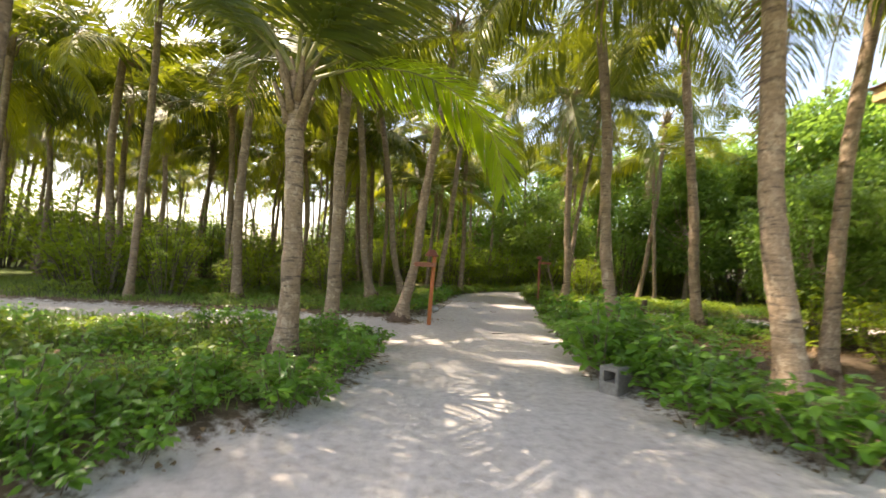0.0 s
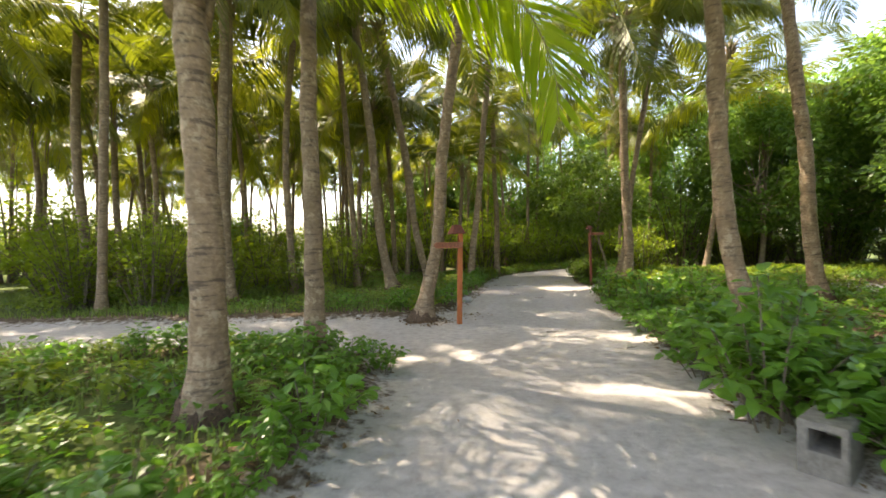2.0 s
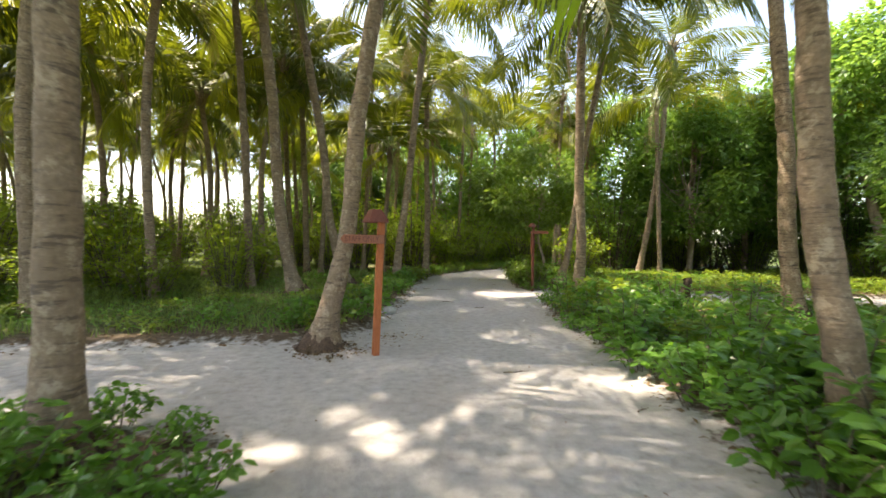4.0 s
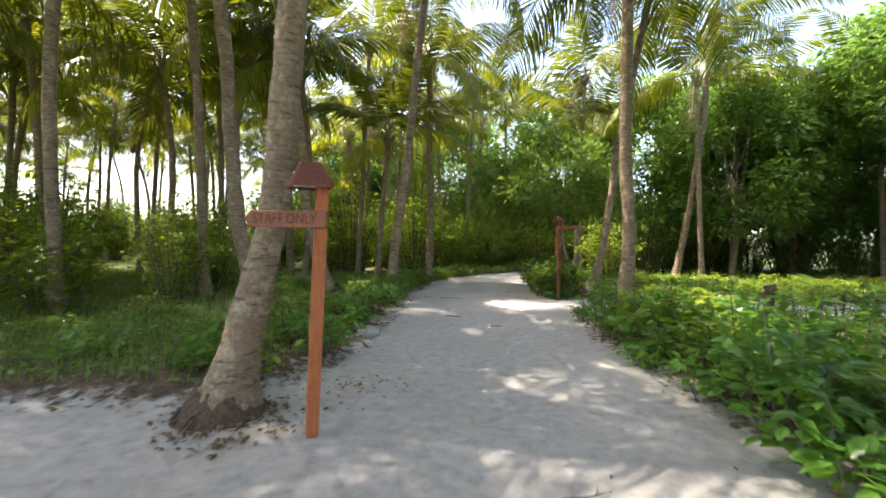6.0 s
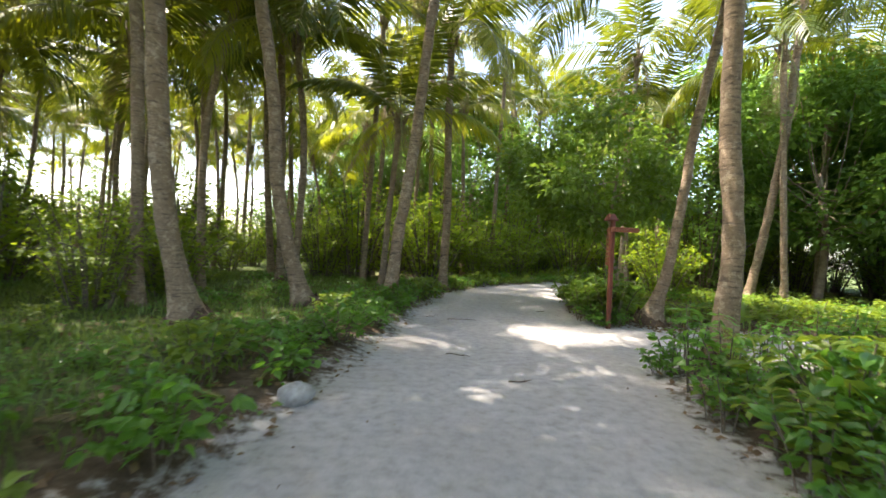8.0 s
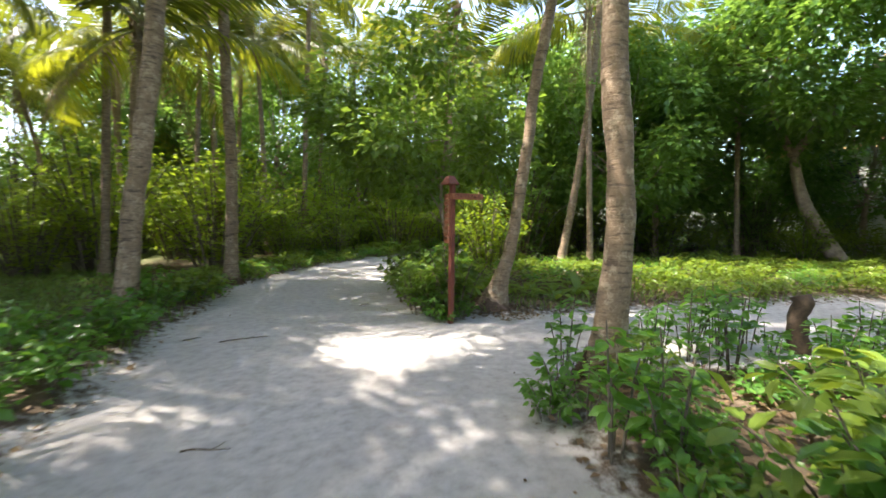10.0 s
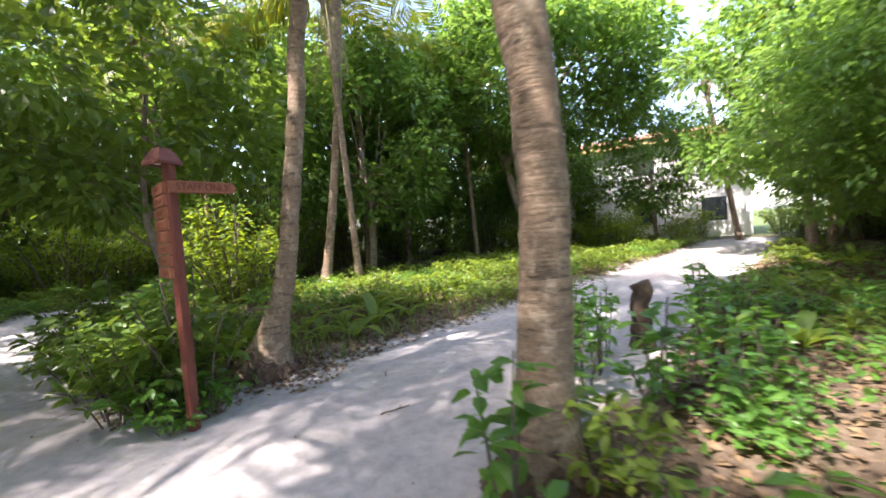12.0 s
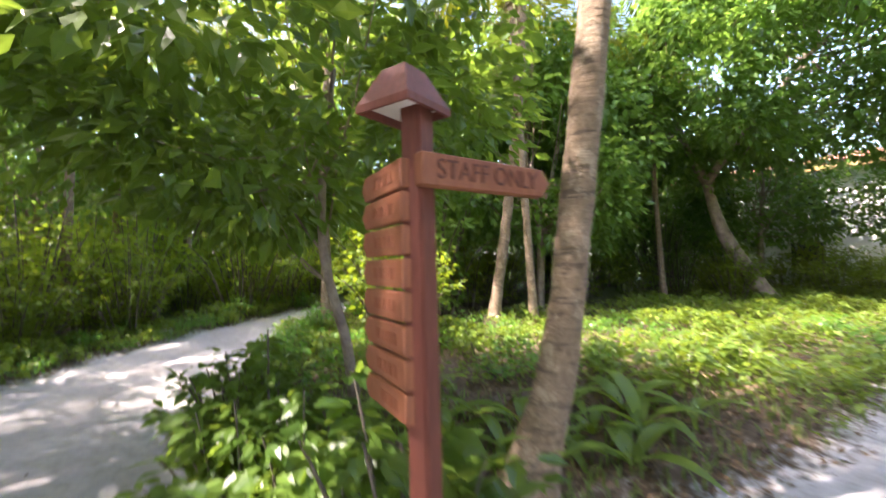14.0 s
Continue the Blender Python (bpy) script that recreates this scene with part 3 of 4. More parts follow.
# palms of the wood ahead, whose crowns fill the sky over the bend
for k, (x, y, h) in enumerate([(4.8, 33.5, 9.5), (7.5, 36, 10.5), (1.2, 33, 9.0), (10.5, 34.5, 10.5), (-1.6, 27.5, 7.6), (8.9, 27.0, 7.6), (8.0, 25.6, 9.2), (2.4, 30.5, 8.2), (-0.2, 31.0, 9.4), (11.8, 22.6, 8.2), (10.2, 29.2 - 2, 7.6), (5.2, 39, 11.5), (9.2, 41, 12), (-2.4, 31, 7.5), (-1.5, 24.6, 9.6), (0.8, 27.6, 10.4), (3.6, 29.4, 10.6), (13.5, 37, 9), (14.8, 24.8, 9.0), (19.5, 22.5, 8.5), (-0.6, 22.6, 5.4)]):
    palm((x, y), [(0.15 * (-1) ** k, 0.1, h * 0.5), (0.3 * (-1) ** k, 0.1, h * 0.9)], 0.2, h, 14, near=False, seed=300 + k, dry=3, yellow=2)


# ---- broad-leaved trees, shrubs ----
def crown_cloud(rng, clumps, per, size, spread, near=False):
    P, O = [], []
    for c in clumps:
        q = rng.normal(0, 1, (per, 3))
        q /= np.linalg.norm(q, axis=1)[:, None]
        r = spread * rng.uniform(0.35, 1.0, (per, 1)) ** 0.6
        P.append(np.array(c) + q * r * np.array((1, 1, 0.62)))
        O.append(q * np.array((1, 1, 0.6)))
    return leaves(rng, np.concatenate(P), np.concatenate(O), size, near)


def broad_tree(name, base, trunk, dia, centre, radii, clumps, per, leaf, material, label, seed, turn=0.0, spread=0.8, category="tree", forks=()):
    """Tree: tapered trunk with limbs that reach the clumps of its crown."""
    rng = np.random.default_rng(seed)
    e = thing(name, label, category, (base[0], base[1], on_ground(*base)), turn)
    pts = curve_through([(0, 0, -0.1)] + trunk, 14)
    n = len(pts)
    V = [tube(pts, [dia / 2 * (1.35 if i == 0 else 1 - 0.6 * i / n) for i in range(n)], 9) + (0,)]
    starts = pts[n // 2:]
    for f in forks:
        arm = curve_through([pts[-1]] + f, 10)
        V.append(tube(arm, [dia * 0.26 * (1 - 0.06 * k) for k in range(10)], 7) + (0,))
        starts = (starts if f is not forks[0] else []) + arm[3:]
    cl = []
    for i in range(clumps):
        q = rng.normal(0, 1, 3)
        q /= np.linalg.norm(q)
        r = rng.uniform(0.45, 1.0) ** 0.5
        cl.append(np.array(centre) + q * r * np.array(radii))
    for i, c in enumerate(cl):
        if i % 3 == 0:
            c2 = Vector(c)
            a = min(starts, key=lambda q: (q - c2).length + rng.uniform(0, 0.6)) if forks else starts[int(rng.integers(len(starts)))]
            midp = a.lerp(c2, 0.5) + Vector((0, 0, -0.15 * (c2 - a).length))
            V.append(tube(curve_through([a, midp, c2], 6), [dia * (0.06 if forks else 0.11) * (1 - 0.15 * k) for k in range(6)], 5) + (0,))
    v, f, i = joined(*V)
    child("trunk", mesh_of("trunk", v, f, [TREE_BARK]), e)
    v, f = crown_cloud(rng, cl, per, leaf, spread)
    child("crown", mesh_of("crown", v, f, [material], smooth=False), e)
    return e


# small tree that hangs over the second signpost
broad_tree("small_tree", (5.75, 20.5), [(-0.15, -0.1, 0.7), (-0.45, -0.2, 1.8), (-0.3, -0.2, 3.4)], 0.13, (-0.7, 0.0, 3.5), (2.0, 2.0, 1.65), 56, 170, 0.17, DENSE_LEAF, "small dense dark-green tree leaning over the signpost", 41)
# large leaning tree before the white house
broad_tree("leaning_tree", (21.0, 19.7), [(-0.28, 1.15, 2.2), (-0.38, 1.6, 4.1)], 0.62, (-0.4, 0.6, 7.6), (4.6, 6.0, 3.2), 180, 190, 0.27, TREE_LEAF, "large leaning broad-leaved tree with forked pale trunk before the white house", 42, spread=1.2, forks=([(-0.5, 2.2, 5.6), (-0.65, 2.6, 7.6)], [(-0.15, 0.5, 5.7), (0.3, -1.6, 8.2)]))
wood = broad_tree("woodland_tree", (14.3, 24.2), [(0.2, 0, 2.2), (0.1, 0.2, 4.5)], 0.3, (0, 0, 5.0), (3.0, 3.0, 3.4), 80, 150, 0.24, TREE_LEAF, "dense dark broad-leaved tree at the edge of the woods", 43, spread=1.0)
wood["group"] = "trees of the wood"
for k, (x, y, r, s) in enumerate([(18.5, 25.5, 50, 1.15), (13.5, 29, 210, 1.2), (18.5, 30, 290, 1.3), (24, 25, 20, 1.2), (12, 40, 160, 1.4), (3, 36, 240, 1.15), (-3, 40, 300, 1.2),
                                   (22, 33, 340, 1.5), (20.5, 6.0, 140, 1.0), (24.5, 8.2, 200, 0.9), (11.8, 11.4, 180, 0.6), (30, 30, 0, 1.4), (6, 46, 10, 1.6), (-6, 48, 100, 1.6), (16, 46, 200, 1.7), (0, 42, 280, 1.3), (9.4, 10.4, 33, 0.5), (17.6, 11.4, 20, 0.95), (14.4, 10.2, 120, 0.8), (21.2, 9.6, 250, 1.0), (24.2, 15.6, 70, 0.75), (24.8, 20.6, 190, 0.95), (22.6, 9.6, 300, 0.9)]):
    copy_thing(wood, pose(x, y, on_ground(x, y), 0, 0, r)).scale = (s, s, s)


def bush(name, seed, h, r, n, leaf, material, label, stems=9, near=True, category="shrub"):
    rng = np.random.default_rng(seed)
    e = thing(name, label, category)
    V, P, O = [], [], []
    per = n // stems
    for i in range(stems):
        a = i * 2.4 + rng.uniform(-0.4, 0.4)
        rr = r * math.sqrt((i + 0.5) / stems)
        hh = h * (1 - 0.45 * (rr / r) ** 2) * rng.uniform(0.75, 1.15)
        foot = Vector((math.cos(a) * rr * 0.3, math.sin(a) * rr * 0.3, -0.04))
        tip = Vector((math.cos(a) * rr, math.sin(a) * rr, hh))
        pts = curve_through([foot, foot.lerp(tip, 0.5) + Vector((0, 0, 0.12 * h)), tip], 6)
        V.append(tube(pts, [0.003 + 0.009 * h * (1 - 0.16 * k) for k in range(6)], 4, False) + (0,))
        for k in range(per):
            u = rng.uniform(0.25 if h < 1.2 else 0.10, 1.0)
            f = u * 5
            j = min(int(f), 4)
            q = pts[j].lerp(pts[j + 1], f - j)
            b = rng.uniform(0, 6.28)
            o = np.array((math.cos(b), math.sin(b), rng.uniform(-0.1, 0.55)))
            P.append(np.array(q) + o * rng.uniform(0.0, 0.20) * r)
            O.append(o)
    v, f, i = joined(*V)
    child("stem", mesh_of("stem", v, f, [TWIG]), e)
    v, f = leaves(rng, np.array(P), np.array(O), leaf, near)
    child("foliage", mesh_of("foliage", v, f, [material], smooth=False), e)
    return e


SHRUBS = [bush("shrub", 61, 0.62, 0.48, 230, 0.135, SHRUB_LEAF, "low leafy green shrub along the sand path"),
          bush("shrub", 62, 0.45, 0.42, 190, 0.12, SHRUB_LEAF, "low leafy green shrub along the sand path"),
          bush("shrub", 63, 0.80, 0.46, 240, 0.145, SHRUB_LEAF, "knee-high leafy shrub with broad leaves"),
          # lighter leaf colour stands in for sun on the shrub
          bush("shrub", 64, 0.55, 0.50, 210, 0.125, COVER_LEAF, "shrub with broad leaves, sunlight put into their bright green")]
COVERS = [bush("ground_plant", 71, 0.42, 0.50, 170, 0.12, COVER_LEAF, "bright yellow-green ground plant", 8, False, "plant"),
          bush("ground_plant", 72, 0.30, 0.55, 150, 0.11, COVER_LEAF, "low yellow-green ground plant", 8, False, "plant"),
          bush("ground_plant", 73, 0.34, 0.50, 150, 0.10, SHRUB_LEAF, "low dark-green ground plant", 8, False, "plant")]
TALL_SHRUBS = [bush("shrub", 68, 0.95, 0.46, 420, 0.12, DENSE_LEAF, "waist-high dark-green leafy shrub round the signpost", 12),
               bush("shrub", 69, 0.75, 0.50, 380, 0.115, DENSE_LEAF, "knee-high dark-green leafy shrub round the signpost", 12)]
THICKETS = [bush("thicket_bush", 81, 2.6, 1.5, 2000, 0.155, WOOD_LEAF, "tall bright-green thicket bush of the wood", 22, False, "bush"),
            bush("thicket_bush", 82, 1.7, 1.3, 1500, 0.135, WOOD_LEAF, "dense green thicket bush under the palms", 18, False, "bush"),
            bush("thicket_bush", 83, 3.6, 1.7, 2600, 0.17, TREE_LEAF, "tall dark-green thicket bush of the wood", 26, False, "bush"),
            bush("thicket_bush", 84, 3.0, 1.5, 2100, 0.15, WOOD_LIGHT, "tall thicket bush with backlight put into its yellow-green leaves", 24, False, "bush")]
SAPLINGS = [bush("sapling", 66, 0.75, 0.22, 60, 0.12, SHRUB_LEAF, "thin-stemmed sapling with few drooping leaves", 4, True, "sapling"),
            bush("sapling", 67, 0.60, 0.20, 45, 0.11, SHRUB_LEAF, "thin-stemmed sapling with few drooping leaves", 3, True, "sapling")]


def seedling(seed, n, label):
    """Young palm: a tuft of arching, pleated blades from the ground."""
    rng = np.random.default_rng(seed)
    e = thing("palm_seedling", label, "seedling")
    for i in range(n):
        a, ln, up = i * 2.4 + rng.uniform(-0.3, 0.3), rng.uniform(0.38, 0.62), rng.uniform(0.5, 1.2)
        pts, q, ang = [], Vector((0, 0, -0.02)), up
        for k in range(7):
            pts.append(q.copy())
            q = q + Vector((math.cos(a) * math.cos(ang), math.sin(a) * math.cos(ang), math.sin(ang))) * ln / 6
            ang -= rng.uniform(0.12, 0.34)
        V, F = [], []
        side = Vector((-math.sin(a), math.cos(a), 0))
        for k, q in enumerate(pts):
            w = 0.055 * math.sin(math.pi * min(0.08 + k / 6.0, 1.0) * 0.97) + 0.003
            V += [q - side * w + Vector((0, 0, 0.35 * w)), q, q + side * w + Vector((0, 0, 0.35 * w))]
        for k in range(6):
            o = k * 3
            F += [(o, o + 1, o + 4, o + 3), (o + 1, o + 2, o + 5, o + 4)]
        child("blade", mesh_of("blade", V, F, [COVER_LEAF]), e)
    return e


SEEDLINGS = [seedling(51, 6, "palm seedling with arching pleated green blades"), seedling(52, 5, "palm seedling with arching pleated green blades")]
used = set()


def plant(pool, k, x, y, s=1.0, r=None, group=""):
    """Puts the first of a kind in place, and copies of it after that."""
    ob = pool[k]
    m = pose(x, y, on_ground(x, y), 0, 0, prng.uniform(0, 360) if r is None else r)
    if ob.name not in used:
        used.add(ob.name)
        ob.matrix_basis = m
    else:
        ob = copy_thing(ob, m)
    ob.scale = (s, s, s * prng.uniform(0.85, 1.15))
    if group:
        ob["group"] = group
    return ob


def scatter(pool, weights, n, x0, x1, y0, y1, near, far, gap, smin, smax, group, tries=6000, test=None):
    """n plants in a stretch of the plan, between near and far metres off the sand."""
    spots, made = [], 0
    clear = ((4.1, 14.5, 0.4), (4.5, 15.02, 0.35), (-0.55, 12.95, 0.4), (-0.45, 13.3, 0.35), (-2.07, 5.61, 0.5), (-1.85, 5.0, 0.5), (-2.1, 4.9, 0.4), (3.55, 4.1, 0.75), (4.3, 3.7, 0.7), (2.16, 5.14, 0.38), (1.9, 4.9, 0.5), (2.05, 5.0, 0.4), (-0.25, 10.0, 0.6), (-0.9, 10.5, 0.5), (4.26, 17.54, 0.22), (7.29, 14.74, 0.3), (-1.45, 18.0, 0.4), (-0.21, 10.22, 0.45), (5.3, 17.9, 0.5), (5.6, 18.1, 0.5), (-0.12, 13.3, 0.3))
    for trial in range(tries):
        x, y = prng.uniform(x0, x1), prng.uniform(y0, y1)
        d = -float(inside_distance(np.array([x]), np.array([y]))[0])
        if not near <= d <= far or (test and not test(x, y)):
            continue
        if any((x - a) ** 2 + (y - b) ** 2 < gap * gap for a, b in spots) or any((x - a) ** 2 + (y - b) ** 2 < c * c for a, b, c in clear):
            continue
        spots.append((x, y))
        plant(pool, prng.choices(range(len(pool)), weights)[0], x, y, prng.uniform(smin, smax), None, group)
        made += 1
        if made >= n:
            break


# beds of shrubs along the main path
scatter(COVERS, (1, 2, 5), 36, -6.5, -1.6, 1.0, 8.0, 0.9, 5, 0.5, 0.7, 1.1, "ground plants west of the path")
scatter(SHRUBS, (3, 4, 1, 0), 40, -4.2, -0.6, 1.2, 8.2, 0.05, 1.2, 0.36, 0.5, 0.85, "shrubs west of the path")
scatter(SHRUBS, (3, 3, 2, 1), 20, 2.4, 5.4, 9.6, 12.6, 0.05, 1.5, 0.38, 0.7, 1.05, "shrubs east of the path")
scatter(SHRUBS, (3, 3, 2, 0), 40, 2.0, 5.4, 3.0, 9.5, 0.05, 1.5, 0.38, 0.75, 1.15, "shrubs east of the path")
scatter(SHRUBS, (2, 3, 1, 2), 30, -1.6, 1.2, 11.2, 22, 0.2, 1.1, 0.42, 0.6, 1.0, "shrubs beside the grove")
scatter(TALL_SHRUBS, (3, 2), 12, 3.95, 4.6, 17.75, 20.6, 0.05, 0.7, 0.28, 0.85, 1.15, "shrubs round the second signpost")
scatter(SHRUBS, (3, 3, 1, 1), 26, 1.4, 12, 21, 33, 0.2, 1.4, 0.5, 0.6, 0.9, "shrubs along the bend")
scatter(SHRUBS, (2, 2, 1, 2), 5, 3.4, 4.6, 13.2, 15.0, 0.05, 0.9, 0.42, 0.45, 0.7, "shrubs at the fork")
# sunny carpet between the two paths, and beyond the side path
scatter(COVERS, (4, 3, 2), 150, 6.3, 25, 14.6, 24, 0.35, 6.5, 0.5, 0.8, 1.3, "ground plants between the paths", test=lambda x, y: math.hypot(x - 5.9, y - 18.3) > 2.3 and y > 17.4 - 0.24 * (x - 6))
scatter(COVERS, (2, 2, 3), 40, 5, 24, 6.5, 14.4, 0.4, 5, 0.6, 0.7, 1.2, "ground plants south of the side path")
scatter(COVERS, (1, 1, 3), 40, -12, -1.5, 10.8, 24, 0.3, 9, 0.6, 0.6, 1.1, "ground plants of the grove")
scatter(COVERS, (1, 1, 4), 28, -11, -1.6, 0.5, 8.0, 0.6, 8, 0.6, 0.6, 1.0, "ground plants west of the path")
scatter(SEEDLINGS, (1, 1), 46, 5.5, 15, 8.5, 14.3, 0.2, 5, 0.5, 0.6, 1.3, "palm seedlings")
scatter(SEEDLINGS, (1, 1), 16, 5.0, 8.2, 17.9, 20.0, 0.15, 2, 0.4, 0.8, 1.4, "palm seedlings")
# sunlit leaves at the fork, by the lighter shrub colour
for x, y in ((3.95, 12.75), (4.35, 12.5), (4.5, 13.0)):
    plant(SHRUBS, 3, x, y, 1.3, None, "shrubs at the fork")
scatter(SHRUBS, (2, 3, 1, 0), 7, 4.9, 8.6, 11.4, 14.2, 0.5, 3.5, 0.45, 0.55, 0.85, "shrubs at the fork")
scatter(COVERS, (1, 1, 5), 16, 5, 10, 10.5, 14.2, 0.4, 4, 0.45, 0.7, 1.1, "ground plants south of the side path")
scatter(SAPLINGS, (1, 1), 18, 4.2, 9.6, 12.8, 15.3, 0.05, 0.9, 0.24, 0.7, 1.2, "saplings along the side path")
scatter(SAPLINGS, (1, 1), 16, 3.0, 4.6, 11.5, 15.2, 0.05, 0.6, 0.26, 0.7, 1.1, "saplings along the side path")
scatter(COVERS, (2, 2, 3), 46, 0.3, 8, 20, 31, 0.1, 1.1, 0.4, 0.8, 1.3, "ground plants along the bend")
scatter(COVERS, (3, 3, 1), 44, 0, 14, 20, 34, 0.15, 1.8, 0.45, 0.6, 1.0, "ground plants along the bend")
for x, y, z in ((4.10, 17.64, 0.5), (4.44, 17.66, 0.5), (4.16, 17.9, 0.8)):
    plant(SHRUBS, 0, x, y, z, None, "shrubs round the second signpost")
for x, y, z in ((6.65, 15.3, 1.1), (6.85, 15.05, 1.0), (6.3, 15.0, 0.9), (5.5, 15.15, 0.9), (5.8, 15.05, 1.0), (6.15, 15.2, 1.1), (5.1, 15.05, 0.8)):
    plant(SAPLINGS, 0, x, y, z, None, "saplings along the side path")
# leaves that hang about the concrete block
for x, y, z in ((2.62, 5.10, 0.8), (2.64, 5.42, 0.9), (2.42, 5.66, 0.75), (2.78, 4.85, 0.75), (2.95, 5.3, 1.0)):
    plant(SHRUBS, 0, x, y, z, None, "shrubs east of the path")
# young trees and tall shrubs of the grove
for x, y, k, z in ((-6.6, 13.6, 3, 0.55), (-5.4, 14.8, 0, 0.6), (-9.6, 12.2, 0, 0.8), (-4.4, 16.6, 3, 0.6), (-7.9, 12.3, 3, 0.75), (-9.3, 14.8, 3, 0.85), (-7.2, 16.8, 1, 1.1), (-11.2, 13.4, 1, 1.2), (-10.9, 17.4, 3, 0.9), (-13.4, 15.2, 0, 1.0), (-8.6, 19.2, 0, 1.05), (-5.6, 20.6, 3, 0.95), (-11.2, 21.0, 2, 0.85), (-3.0, 25.0, 3, 0.9), (-7.2, 23.6, 0, 1.1), (-12.6, 18.6, 3, 1.0), (-4.4, 18.4, 1, 1.0)):
    plant(THICKETS, k, x, y, z, None, "bushes of the grove")
# thickets that close the view
scatter(THICKETS, (3, 1, 0, 7), 52, -6, 16, 26, 44, 1.0, 12, 1.5, 0.8, 1.3, "thicket of the wood")
scatter(THICKETS, (2, 0, 2, 4), 34, -14, 26, 36, 54, 1.5, 60, 1.9, 1.6, 2.3, "far thicket of the wood")
scatter(THICKETS, (3, 0, 1, 4), 40, -44, -16, 16, 50, 4, 60, 2.2, 1.3, 1.8, "far bushes of the grove")
scatter(THICKETS, (3, 2, 1, 0), 12, -24, -13, 2, 16, 2, 60, 2.0, 1.0, 1.5, "far bushes of the grove")
scatter(THICKETS, (2, 3, 4, 0), 32, 8, 34, 22.5, 36, 2.2, 16, 1.5, 0.8, 1.3, "thicket of the wood")
scatter(THICKETS, (1, 2, 0, 5), 38, -34, -4, 17, 46, 4, 40, 1.8, 0.7, 1.1, "bushes of the grove")
scatter(THICKETS, (1, 3, 1, 0), 21, 20, 28, 9, 24, 0.6, 14, 1.5, 0.6, 1.0, "bushes before the house")
scatter(THICKETS, (1, 3, 1, 0), 18, 8, 30, 1, 11, 2.5, 14, 1.7, 0.8, 1.2, "thicket south of the side path", test=lambda x, y: not (9.4 < x < 19.4 and y < 10.8))


# ---- signposts ----
def cap(parent, z, a=0.105, h=0.14):
    """Lamp cap: a hipped timber hood with a white lining."""
    bm = bmesh.new()
    b, t = 0.46 * a, 0.010
    ring = lambda r, zz: [bm.verts.new((r * sx, r * sy, zz)) for sx, sy in ((-1, -1), (1, -1), (1, 1), (-1, 1))]
    o0, o1, o2 = ring(a, z), ring(a, z + 0.02), ring(b, z + h)
    i0, i1 = ring(a - t, z), ring(b - 0.01, z + h - 0.03)
    for lo, hi in ((o0, o1), (o1, o2), (i1, i0)):
        for k in range(4):
            j = (k + 1) % 4
            bm.faces.new((lo[k], lo[j], hi[j], hi[k]))
    for k in range(4):
        j = (k + 1) % 4
        bm.faces.new((o0[j], o0[k], i0[k], i0[j]))
    bm.faces.new(o2)
    bm.faces.new(i1[::-1])
    bmesh.ops.recalc_face_normals(bm, faces=bm.faces[:])
    hood = part("lamp_hood", bm, POST_WOOD, parent, "red-brown hipped lamp hood")
    part("lining", block((1.8 * a, 1.8 * a, 0.01), (0, 0, z + 0.022), 0.002), LAMP_WHITE, hood, "white lamp lining")
    return hood


def arrow_board(parent, length, h, t, m, words="", label="", wood=None, back=False):
    """Board along +x from the post, with a pointed end; words carved on its -y face."""
    bm = bmesh.new()
    pts = [(0, -h / 2), (length - h * 0.4, -h / 2), (length, 0), (length - h * 0.4, h / 2), (0, h / 2)]
    lo = [bm.verts.new((x, -t / 2, z)) for x, z in pts]
    hi = [bm.verts.new((x, t / 2, z)) for x, z in pts]
    bm.faces.new(lo)
    bm.faces.new(hi[::-1])
    for k in range(5):
        j = (k + 1) % 5
        bm.faces.new((lo[j], lo[k], hi[k], hi[j]))
    bmesh.ops.recalc_face_normals(bm, faces=bm.faces[:])
    bmesh.ops.bevel(bm, geom=bm.edges[:], offset=0.004, segments=1, affect="EDGES")
    b = part("sign_board", bm, wood or BOARD_WOOD, parent, label or "orange-stained arrow board", m)
    if words:
        c = bpy.data.curves.new("lettering", "FONT")
        c.body, c.size, c.extrude, c.align_x, c.align_y = words, h * 0.86, 0.002, "LEFT", "CENTER"
        tmp = new("lettering_curve", c)
        dg = bpy.context.evaluated_depsgraph_get()
        me = bpy.data.meshes.new_from_object(tmp.evaluated_get(dg))
        bpy.data.objects.remove(tmp)
        wide = max(v.co.x for v in me.vertices)
        s = (length * 0.78) / wide
        me.materials.clear()
        me.materials.append(CARVED)
        at = pose(length - 0.06, t / 2 + 0.001, 0, 90, 0, 180) if back else pose(0.045, -t / 2 - 0.001, 0, 90)
        child("lettering", me, b, at @ Matrix.Diagonal((s, 1, 1, 1)), "dark carved capital letters")
    return b


def letter_bars(board, length, h, t, seed, side=-1):
    r = random.Random(seed)
    x = 0.06
    k = 0
    while x < length - 0.12 and k < 9:
        w = r.uniform(0.02, 0.04)
        part("letter_bar", block((w, 0.003, h * 0.42), (x + w / 2, side * (t / 2 + 0.001), 0), 0), FAINT, board)
        x += w + 0.012
        k += 1


def angle(dx, dy):
    return math.degrees(math.atan2(dy, dx))


